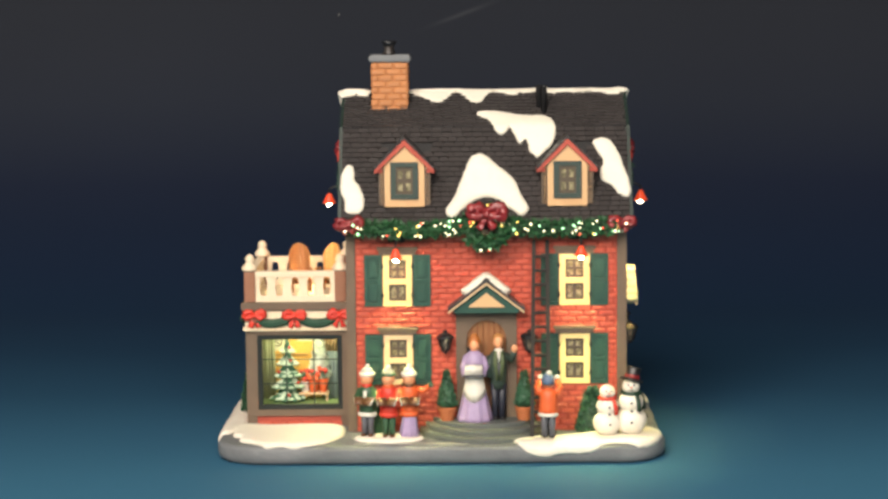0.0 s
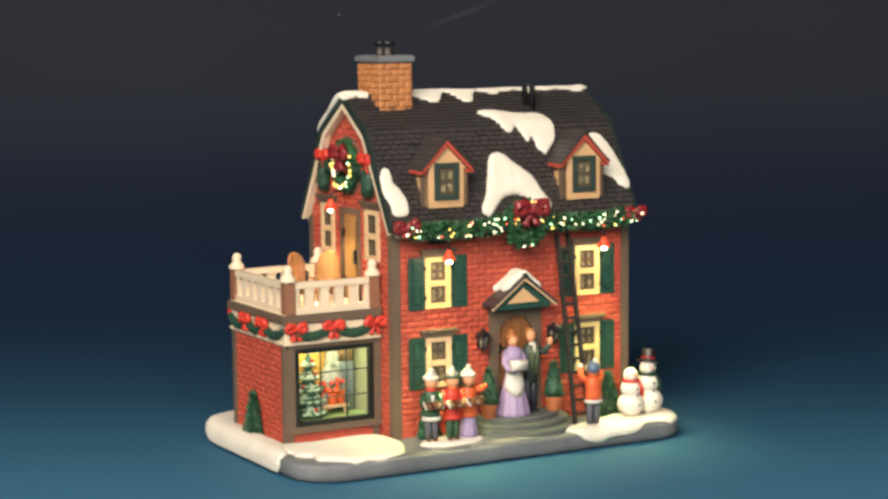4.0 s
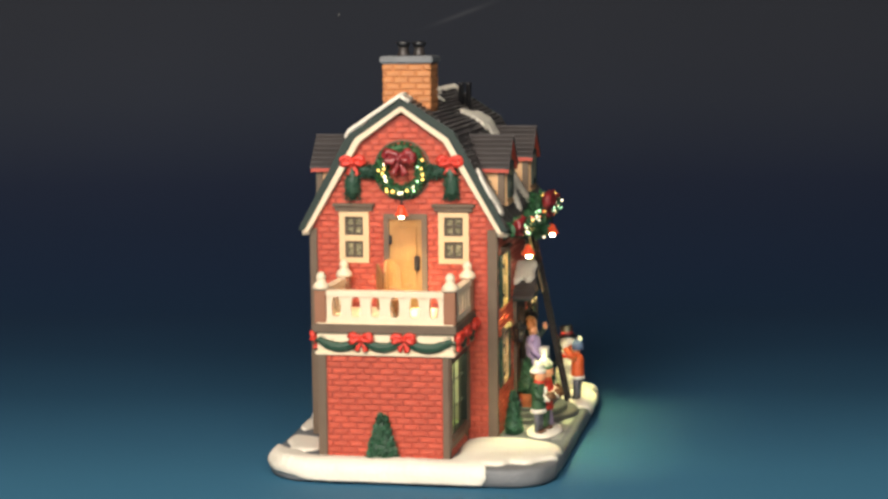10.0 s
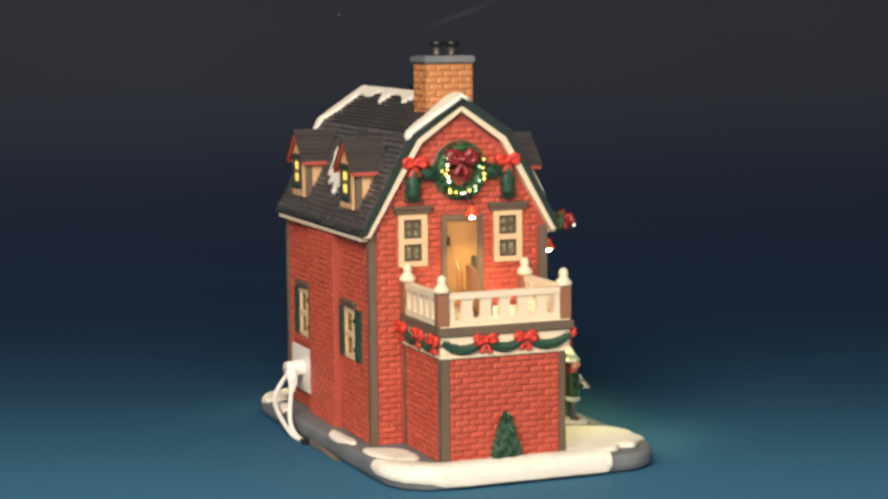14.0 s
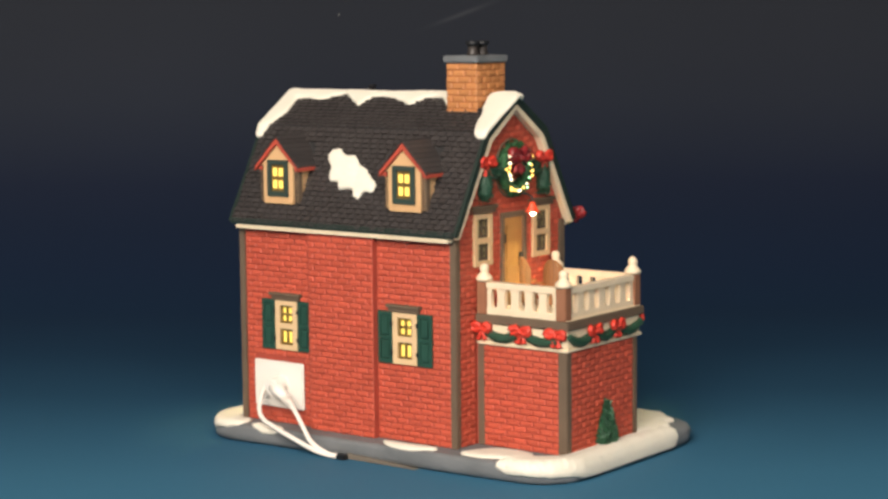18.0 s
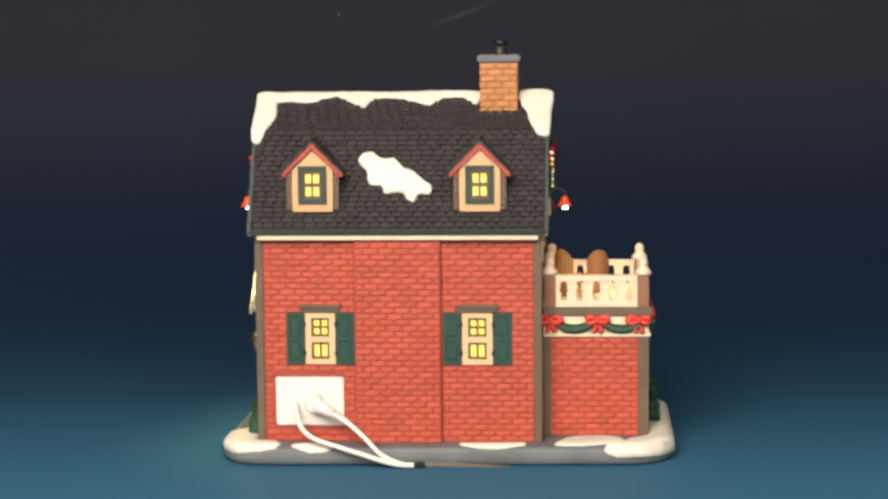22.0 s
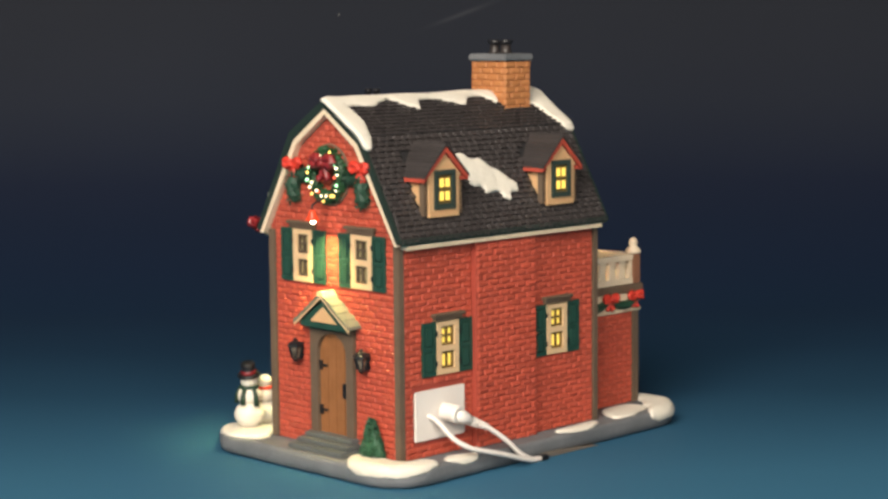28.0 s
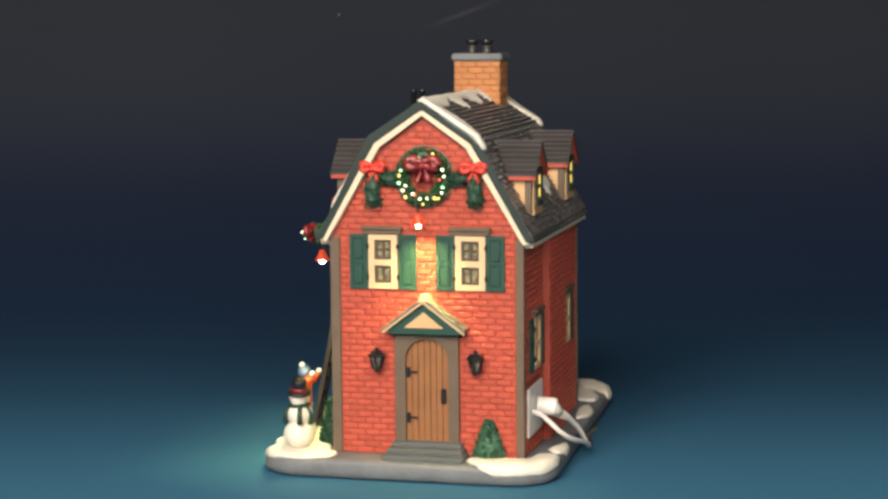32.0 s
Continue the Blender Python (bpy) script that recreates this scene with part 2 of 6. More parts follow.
# ---- studio ----
def studio():
    path = [(-2.6, 0.0), (-1.0, 0.0), (-0.3, 0.0), (0.45, 0.0)]
    path += [(0.45 + 0.7 * math.sin(radians(a)), 0.7 - 0.7 * math.cos(radians(a))) for a in range(5, 91, 5)] + [(1.15, 2.2)]
    bm = bmesh.new()
    rows = [[bm.verts.new((x, y, z)) for x in (-2.4, -0.8, 0.8, 2.4)] for y, z in path]
    for a, b in zip(rows, rows[1:]):
        for i in range(3):
            bm.faces.new((a[i], a[i + 1], b[i + 1], b[i]))
    me = bpy.data.meshes.new("backdrop")
    bm.to_mesh(me)
    bm.free()
    for p in me.polygons:
        p.use_smooth = True
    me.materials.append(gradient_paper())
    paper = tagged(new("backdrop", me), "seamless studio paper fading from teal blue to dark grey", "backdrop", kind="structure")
    speck = mat("pale_speck", (0.16, 0.16, 0.16), 0.8)
    for name, m, pts, r in (("speck", speck, [(-0.1112, 0.9771, 0.2399), (-0.1112, 0.9781, 0.2429)], [0.0008, 0.0008]),):
        bm = bmesh.new()
        tube(bm, pts, r, 6)
        me = bpy.data.meshes.new(name)
        bm.to_mesh(me)
        bm.free()
        me.materials.append(m)
        mark = new(name, me)
        mark.parent = paper
    wallpaint = mat("dark_studio_paint", (0.05, 0.05, 0.055), 0.8, None, 0.3, 3, 0.1, 40)
    for name, b in (("wall_west", (-2.6, -2.5, -2.7, 1.4, -0.1, 2.6)), ("wall_east", (2.5, 2.6, -2.7, 1.4, -0.1, 2.6)),
                    ("wall_south", (-2.5, 2.5, -2.8, -2.7, -0.1, 2.6)), ("wall_north", (-2.5, 2.5, 1.3, 1.4, -0.1, 2.6)), ("ceiling", (-2.6, 2.6, -2.8, 1.4, 2.6, 2.7))):
        bm = bmesh.new()
        box(bm, *b)
        me = bpy.data.meshes.new(name)
        bmesh.ops.recalc_face_normals(bm, faces=bm.faces)
        bm.to_mesh(me)
        bm.free()
        me.materials.append(wallpaint)
        tagged(new(name, me), "plain dark studio " + ("ceiling" if name == "ceiling" else "wall"), "ceiling" if name == "ceiling" else "wall", kind="structure")


studio()

# ---- the house ----
house = thing("christmas_house", "lit red brick christmas village house with snow on a grey base", "house")
# gambrel outline of the gable walls: (y, z)
GABLE = [(-36.5, 120), (-10.5, 159.5), (13.2, 176.5), (37, 160), (64, 120)]
X0, X1, Y0, Y1 = -53.7, 97.3, -36.5, 64.0


def top_of(outline, u):
    if u <= outline[0][0]:
        return outline[0][1]
    for (a, za), (b, zb) in zip(outline, outline[1:]):
        if a <= u <= b:
            return za + (zb - za) * (u - a) / (b - a)
    return outline[-1][1]


def panel(bm, axis, w0, w1, u0, u1, z0, outline, holes):
    """An upright slab with rectangular openings; outline is a height or a list of (u, z)."""
    line = outline if isinstance(outline, list) else [(u0, outline), (u1, outline)]
    cuts = sorted({u0, u1, *(c for h in holes for c in h[:2] if u0 < c < u1), *(p[0] for p in line if u0 < p[0] < u1)})
    levels = sorted({c for h in holes for c in h[2:4]})
    for a, b in zip(cuts, cuts[1:]):
        ta, tb = top_of(line, a), top_of(line, b)
        zs = [z0] + [z for z in levels if z0 < z < min(ta, tb) - 0.01] + [None]
        for z, zt in zip(zs, zs[1:]):
            zm, um = (z + (min(ta, tb) if zt is None else zt)) / 2, (a + b) / 2
            if any(h[0] < um < h[1] and h[2] < zm < h[3] for h in holes):
                continue
            prism(bm, [(a, z), (b, z), (b, tb if zt is None else zt), (a, ta if zt is None else zt)], axis, w0, w1)
    bmesh.ops.remove_doubles(bm, verts=bm.verts, dist=0.005)


SHARED = {}


def courses(u0, u1, z0, outline, holes, lu=8.3, lz=3.18, gap=0.62, seed=1):
    """Brick rectangles (ua, ub, za, zb) in running bond, trimmed at the edges and openings."""
    line = outline if isinstance(outline, list) else [(u0, outline), (u1, outline)]
    rnd, out, row, z = random.Random(seed), [], 0, z0
    peak = max(p[1] for p in line)
    while z + lz * 0.7 < peak:
        zt = min(z + lz - gap * 0.7, peak)
        ins = [u for u in np.arange(u0, u1 + 0.01, 0.5) if top_of(line, float(u)) >= zt]
        if not ins:
            break
        lo, hi = float(ins[0]), float(ins[-1])
        u = u0 - (lu / 2 if row % 2 else 0)
        while u < hi:
            spans = [(max(u, lo), min(u + lu - gap, hi))]
            for h in holes:
                if h[2] < zt - 0.4 and h[3] > z + 0.4:
                    nxt = []
                    for a, b in spans:
                        if h[1] <= a or h[0] >= b:
                            nxt.append((a, b))
                        else:
                            nxt += [(a, h[0]), (h[1], b)]
                    spans = nxt
            for a, b in spans:
                if b - a > 0.9:
                    out.append((a + rnd.choice((0, 0.15, 0.3)), b - rnd.choice((0, 0.15, 0.3)), z + rnd.choice((0, 0.12)), zt - rnd.choice((0, 0.12, 0.2)), rnd.uniform(-0.16, 0.16)))
            u += lu
        z += lz
        row += 1
    return out


def lay_bricks(parent, axis, w, out_sign, bricks, material, proud=0.55, centre=None, count=300):
    """The bricks nearest to a stretch of the wall as pieces of their own, the others joined."""
    cu, cz = centre
    bricks = sorted(bricks, key=lambda b: abs((b[0] + b[1]) / 2 - cu) + abs((b[2] + b[3]) / 2 - cz))
    rest = bmesh.new()
    for i, (a, b, za, zb, j) in enumerate(bricks):
        d = proud + j
        wa, wb = (w, w + out_sign * d)
        if i >= count:
            bevelled(rest, axis, a, b, za, zb, wa, wb, 0.42)
            continue
        key = (material.name, axis, out_sign, round(b - a, 1), round(zb - za, 1), round(j * 12))
        if key not in SHARED:
            bm = bmesh.new()
            bevelled(bm, axis, -(b - a) / 2, (b - a) / 2, -(zb - za) / 2, (zb - za) / 2, 0, wb - wa, 0.42)
            SHARED[key] = finish(bm, "brick", material, lift=False)
        ob = new("brick", SHARED[key])
        u, z = (a + b) / 2, (za + zb) / 2 + LIFT
        ob.location = Vector((u, w, z) if axis == "y" else (w, u, z)) * MM
        ob.parent = parent
    if len(bricks) > count:
        part("brickwork", rest, material, parent, kind="stuff")
    else:
        rest.free()


def bevelled(bm, axis, a, b, za, zb, wa, wb, e):
    """A brick: a block with chamfered outer edges, open at its bedded side."""
    def at(u, z, w):
        return (u, w, z) if axis == "y" else (w, u, z)
    wm = wb - (0.45 if wb > wa else -0.45)
    e2 = min(0.75, (b - a) * 0.2)
    rings = [[(a, za), (b, za), (b, zb), (a, zb)], [(a, za), (b, za), (b, zb), (a, zb)], [(a + e2, za + e), (b - e2, za + e), (b - e2, zb - e), (a + e2, zb - e)]]
    vs = [[bm.verts.new(at(u, z, w)) for u, z in ring] for ring, w in zip(rings, (wa, wm, wb))]
    for r0, r1 in zip(vs, vs[1:]):
        for i in range(4):
            bm.faces.new((r0[i], r0[(i + 1) % 4], r1[(i + 1) % 4], r1[i]))
    bm.faces.new(vs[-1])


# openings: (u0, u1, z0, z1)
FRONT_WINDOWS = [(-34.6, -18.8, 70, 98), (61.8, 78.2, 70, 98), (-34.6, -18.8, 26.5, 54), (61.8, 78.2, 26.5, 54)]
FRONT_DOOR = (9.5, 33.5, 0, 61)
BACK_WINDOWS = [(55.8, 71.8, 42.3, 70), (-28.6, -12.4, 42.3, 70)]
LEFT_WINDOWS = [(32.2, 48.6, 95.3, 123), (-22.6, -6.0, 95.3, 123)]
LEFT_DOOR = (2.0, 21.5, 70, 119)
RIGHT_WINDOWS = [(-16.8, -1.4, 87.5, 115.5), (29.4, 45.2, 87.5, 115.5)]
RIGHT_DOOR = (2.0, 25.5, 6, 62)


def shrink(h, d=1.6):
    return (h[0] + d, h[1] - d, h[2] + d, h[3] - d)


def walls():
    specs = [("front_wall", "y", Y0, 1, X0, X1, 0, 121, FRONT_WINDOWS + [FRONT_DOOR], (22, 52)),
             ("back_wall", "y", Y1, -1, X0, X1, 0, 121, BACK_WINDOWS, (20, 55)),
             ("left_gable_wall", "x", X0, 1, Y0, Y1, 0, GABLE, LEFT_WINDOWS + [LEFT_DOOR], (13, 110)),
             ("right_gable_wall", "x", X1, -1, Y0, Y1, 0, GABLE, RIGHT_WINDOWS + [RIGHT_DOOR], (14, 75))]
    made = {}
    for name, axis, w, inward, u0, u1, z0, outline, holes, centre in specs:
        bm = bmesh.new()
        a, b = (u0, u1) if axis == "y" else (u0 + 3.5, u1 - 3.5)
        line = outline if not isinstance(outline, list) else [(a, outline[0][1] + 5)] + outline[1:-1] + [(b, outline[-1][1] + 5)]
        panel(bm, axis, w, w + inward * 3.5, a, b, z0, line, [shrink(h) if h[2] else h for h in holes])
        made[name] = part(name, bm, MORTAR, house, "moulded red brick wall")
    return made


WALLS = walls()


def rounded(x0, x1, y0, y1, r, n=14, m=12):
    pts = []
    for cx, cy, a0 in ((x1 - r, y1 - r, 0), (x0 + r, y1 - r, 90), (x0 + r, y0 + r, 180), (x1 - r, y0 + r, 270)):
        pts += [(cx + r * math.cos(radians(a0 + 90 * i / n)), cy + r * math.sin(radians(a0 + 90 * i / n))) for i in range(n + 1)]
    # close spacing along the straight sides, for an uneven edge
    out = []
    for (xa, ya), (xb, yb) in zip(pts, pts[1:] + pts[:1]):
        out.append((xa, ya))
        if math.hypot(xb - xa, yb - ya) > 40:
            out += [(xa + (xb - xa) * i / m, ya + (yb - ya) * i / m) for i in range(1, m)]
    return out


def base_slab():
    bm = bmesh.new()
    rings = []
    for d, z in ((6.0, -10.2), (2.2, -9.7), (0.5, -8.4), (0, -6), (0.1, -2.2), (0.7, -0.9), (1.7, -0.25), (3.0, 0.0)):
        pts = rounded(-125 + d, 118 - d, -76 + d, 83 - d, 26 - d)
        ring = []
        for x, y in pts:
            k = 1 + 0.008 * noise.noise(Vector((x * 0.04, y * 0.04, z * 0.05))) + (0.006 * noise.noise(Vector((x * 0.13, y * 0.13, z * 0.25))) if z < -0.5 else 0)
            if y > 0:  # the back edge draws in behind the bay
                y *= 1.0 - 0.09 * (120 - x) / 242
            ring.append(bm.verts.new((x * k, y * k, z)))
        rings.append(ring)
    for a, b in zip(rings, rings[1:]):
        for i in range(len(a)):
            bm.faces.new((a[i], a[(i + 1) % len(a)], b[(i + 1) % len(a)], b[i]))
    bm.faces.new(rings[0][::-1])
    bm.faces.new(rings[-1])
    slab_ob = part("base", bm, STONE, house, "grey painted stone base with rounded corners", smooth=True)
    for p in slab_ob.data.polygons:
        p.use_smooth = len(p.vertices) == 4


base_slab()
bm = bmesh.new()
prism(bm, [(-38, -10.1), (8, -10.1), (8, -7.0), (-6, -7.6)], "y", 70, 80.6)
part("cord_slot", bm, mat("taupe_plate", (0.17, 0.14, 0.11), 0.6), house, "taupe plate over the cord slot", bevel=0.3)

# ---- roof ----
RX0, RX1 = -58.5, 101.8
FRONT_SLOPES = [((-43.2, 113.2), (-14.7, 165.8)), ((-14.7, 165.8), (13.2, 184.2))]
BACK_SLOPES = [((69.8, 113.2), (41.0, 165.8)), ((41.0, 165.8), (13.2, 184.2))]


def roof_side(name, slopes, sign):
    (ey, ez), (by, bz), (ay, az) = slopes[0][0], slopes[0][1], slopes[1][1]
    bm = bmesh.new()
    prism(bm, [(ey, ez), (by, bz), (ay, az), (ay, az - 5), (by + sign * 3.0, bz - 4.2), (ey + sign * 3.6, ez - 0.5)], "x", RX0 + 0.6, RX1 - 0.6)
    return part(name, bm, ROOFBED, house, "charcoal shingled gambrel roof slope")


FRONT_ROOF = roof_side("front_roof", FRONT_SLOPES, 1)
BACK_ROOF = roof_side("back_roof", BACK_SLOPES, -1)


def verges():
    for xa, xb in ((RX0, RX0 + 1.8), (RX1 - 1.8, RX1)):
        for slopes, s in ((FRONT_SLOPES, 1), (BACK_SLOPES, -1)):
            (ey, ez), (by, bz), (ay, az) = slopes[0][0], slopes[0][1], slopes[1][1]
            bm = bmesh.new()
            prism(bm, [(ey - s * 0.5, ez + 0.8), (by - s * 0.6, bz + 1.0), (ay, az + 1.2), (ay, az - 3.6), (by + s * 2.4, bz - 2.6), (ey + s * 2.4, ez - 0.6)], "x", xa, xb)
            part("verge", bm, ROOFTRIM, house, "dark green painted verge", bevel=0.3)
            bm = bmesh.new()
            ca, cb = (xa + 0.4, xb + 3.4) if xa < 0 else (xa - 3.4, xb - 0.4)
            prism(bm, [(ey + s * 1.0, ez - 0.9), (by + s * 2.4, bz - 2.7), (ay, az - 3.7), (ay, az - 7.1), (by + s * 5.1, bz - 5.0), (ey + s * 4.4, ez - 1.6)], "x", ca, cb)
            part("barge_board", bm, BOARD, house, "cream barge board", bevel=0.3)
    for slopes, s in ((FRONT_SLOPES, 1), (BACK_SLOPES, -1)):
        (ey, ez) = slopes[0][0]
        bm = bmesh.new()
        box(bm, RX0 + 5.3, RX1 - 5.3, min(ey, ey + s * 6), max(ey, ey + s * 6), ez - 3.4, ez - 1.0)
        part("eave_board", bm, BOARD, house, "cream eave board", bevel=0.3)
        bm = bmesh.new()
        box(bm, RX0 + 1.9, RX1 - 1.9, min(ey - s * 0.7, ey + s * 3), max(ey - s * 0.7, ey + s * 3), ez - 0.9, ez + 2.2)
        part("eave_trim", bm, ROOFTRIM, house, "dark green eave trim", bevel=0.3)


verges()


def chimney():
    ch = bare("chimney", house, "tan brick chimney with a grey cap and two black pots")
    x0, x1, y0, y1 = -41.4, -20.6, 0.0, 26.8
    bm = bmesh.new()
    box(bm, x0 + 0.6, x1 - 0.6, y0 + 0.6, y1 - 0.6, 166, 202)
    part("shaft", bm, TAN_JOINT, ch)
    for axis, w, s, u0, u1, c in (("y", y0 + 0.6, -1, x0, x1, 1), ("y", y1 - 0.6, 1, x0, x1, 2), ("x", x0 + 0.6, -1, y0, y1, 3), ("x", x1 - 0.6, 1, y0, y1, 4)):
        lay_bricks(ch, axis, w, s, courses(u0, u1, 167.6, 202, [], 8.4, 3.44, 0.5, 20 + c), TAN_BRICK, 0.6, ((u0 + u1) / 2, 190), 300)
    bm = bmesh.new()
    box(bm, -42.6, -19.4, -1.2, 28.0, 202.2, 206.2)
    part("cap", bm, STONE, ch, "grey stone cap", bevel=0.8)
    for cy in (8.2, 16.8):
        pot = bare("chimney_pot", ch, "dark chimney pot with a flared black crown")
        bm = bmesh.new()
        lathe(bm, [(3.5, 206.1), (3.4, 207.2), (2.8, 208.2), (2.7, 211.6), (2.2, 211.6), (2.2, 208)], -31.6, cy, 16)
        part("pot_body", bm, POTGREY, pot, "dark grey clay body", smooth=True)
        bm = bmesh.new()
        lathe(bm, [(2.7, 210.8), (3.1, 211.6), (3.8, 212.2), (3.9, 213.6), (3.2, 213.9), (2.3, 213.2), (2.2, 211)], -31.6, cy, 16)
        part("pot_crown", bm, BLACK, pot, "flared black crown", smooth=True)


chimney()


def dormer(cx, front, s):
    """s is 1 where the roof rises towards the back. front: the y of its face."""
    d = bare("dormer", house, "small gabled dormer with cream front and red verge")
    body = bmesh.new()
    slope = s * 0.54
    # cheeks and gable end
    for sx in (-1, 1):
        bm = bmesh.new()
        prism(bm, [(front, 126), (front, 147), (front + slope * 36, 147), (front + slope * 34, 146)], "x", cx + sx * 13.0, cx + sx * 11.5)
        part("cheek", bm, PEACH, d, "cream dormer cheek")
        bm = bmesh.new()
        box(bm, min(cx + sx * 14, cx + sx * 10.8), max(cx + sx * 14, cx + sx * 10.8), min(front, front + s * 3.5), max(front, front + s * 3.5), 125.5, 146)
        part("corner_post", bm, TRIM, d, "brown corner post", bevel=0.3)
    prism(body, [(cx - 10.8, 126), (cx + 10.8, 126), (cx + 10.8, 147.5), (cx, 158), (cx - 10.8, 147.5)], "y", min(front - s * 0.8, front + s * 2), max(front - s * 0.8, front + s * 2))
    part("front_board", body, PEACH, d)
    bm = bmesh.new()
    f = front - s * 0.8
    for a, b, za, zb in ((-7.6, 7.6, 146.4, 149.0), (-7.6, 7.6, 128.8, 131.6), (-7.6, -4.6, 131.6, 146.4), (4.6, 7.6, 131.6, 146.4)):
        box(bm, cx + a, cx + b, min(f, f - s * 1.2), max(f, f - s * 1.2), za, zb)
    part("window_frame", bm, DORMERGREEN, d, "dark green window frame", bevel=0.2)
    pw = 1.25 if s > 0 else 1.4
    for ix in (-1, 1):
        for iz in (0, 1):
            bm = bmesh.new()
            box(bm, cx + ix * 2.1 - pw, cx + ix * 2.1 + pw, min(f, f - s * 0.5), max(f, f - s * 0.5), 133.3 + iz * 6.8 + 1.35 - pw, 137.7 + iz * 6.8 - 1.35 + pw)
            part("pane", bm, LITPANE if s < 0 else PANE, d)
    bm = bmesh.new()
    box(bm, cx - 4.6, cx + 4.6, min(f, f - s * 0.25), max(f, f - s * 0.25), 131.6, 146.4)
    part("sash", bm, SASHGOLD if s < 0 else SASH, d, "thin sash bars")
    bm = bmesh.new()
    box(bm, cx - 10.8, cx + 10.8, min(front + s * 1, front - s * 1.2), max(front + s * 1, front - s * 1.2), 124.6, 127.2)
    part("sill", bm, PEACH, d, bevel=0.4)
    # roof: two slabs with courses, and the red verge
    over = front - s * 2.5
    for sx in (-1, 1):
        rows = 7
        for k in range(rows):
            bm = bmesh.new()
            t0, t1 = k / rows, (k + 1) / rows + 0.03
            xa, za = cx + sx * 16.2 * (1 - t0), 145.0 + 16.8 * t0
            xb, zb = cx + sx * 16.2 * (1 - t1), 145.0 + 16.8 * t1
            prism(bm, [(xa, za), (xa, za + 1.3), (xb, zb + 0.7), (xb, zb)], "y", over - s * 0.7, front + s * 28)
            part("shingle_course", bm, ROOF, d)
        bm = bmesh.new()
        prism(bm, [(cx + sx * 16.0, 142.8), (cx + sx * 16.0, 145.1), (cx, 161.3), (cx, 157.8)], "y", over - s * 0.3, over + s * 1.6)
        part("verge", bm, DORMERRED, d, "red painted verge", bevel=0.25)
        bm = bmesh.new()
        box(bm, min(cx + sx * 16.3, cx + sx * 12), max(cx + sx * 16.3, cx + sx * 12), min(over + s * 1.6, front + s * 12), max(over + s * 1.6, front + s * 12), 143.2, 145.2)
        part("eave", bm, DORMERRED, d, "red painted eave")


SASHGOLD = mat("dark_gold_sash", (0.17, 0.10, 0.024), 0.5)
SASH = mat("olive_sash", (0.085, 0.06, 0.036), 0.6)
for cx, fy, s in ((-22.2, -38.9, 1), (66.2, -38.9, 1), (66.6, 65.6, -1), (-22.4, 65.6, -1)):
    dormer(cx, fy, s)

# ---- corner posts and bay ----
BX0, BY0, BY1 = -111.2, -21.0, 46.0


def trims():
    for x in (X0, X1):
        for y in (Y0, Y1):
            bm = bmesh.new()
            sx, sy = (1 if x == X0 else -1), (1 if y == Y0 else -1)
            w = 4 if sy > 0 else 2.9
            box(bm, min(x - sx * 1.2, x + sx * w), max(x - sx * 1.2, x + sx * w), min(y - sy * 1.2, y + sy * w), max(y - sy * 1.2, y + sy * w), 0, 114)
            part("corner_post", bm, TRIM, house, "brown-grey corner post", bevel=0.4)
    for y in (BY0, BY1):
        sy = 1 if y == BY0 else -1
        bm = bmesh.new()
        w = 2.4 if sy > 0 else 3.6
        box(bm, BX0 - 1.0, BX0 + 4.6, min(y - sy * 1.0, y + sy * w), max(y - sy * 1.0, y + sy * w), 0, 55)
        part("corner_post", bm, TRIM, house, "brown-grey corner post", bevel=0.4)
        bm = bmesh.new()
        box(bm, X0 - 6, X0 - 1.3, min(y - sy * 0.6, y + sy * 4), max(y - sy * 0.6, y + sy * 4), 0, 55)
        part("corner_post", bm, TRIM, house, "brown-grey corner post", bevel=0.4)


trims()
DISPLAY = (-105.4, -59.0, 10.2, 51.6)


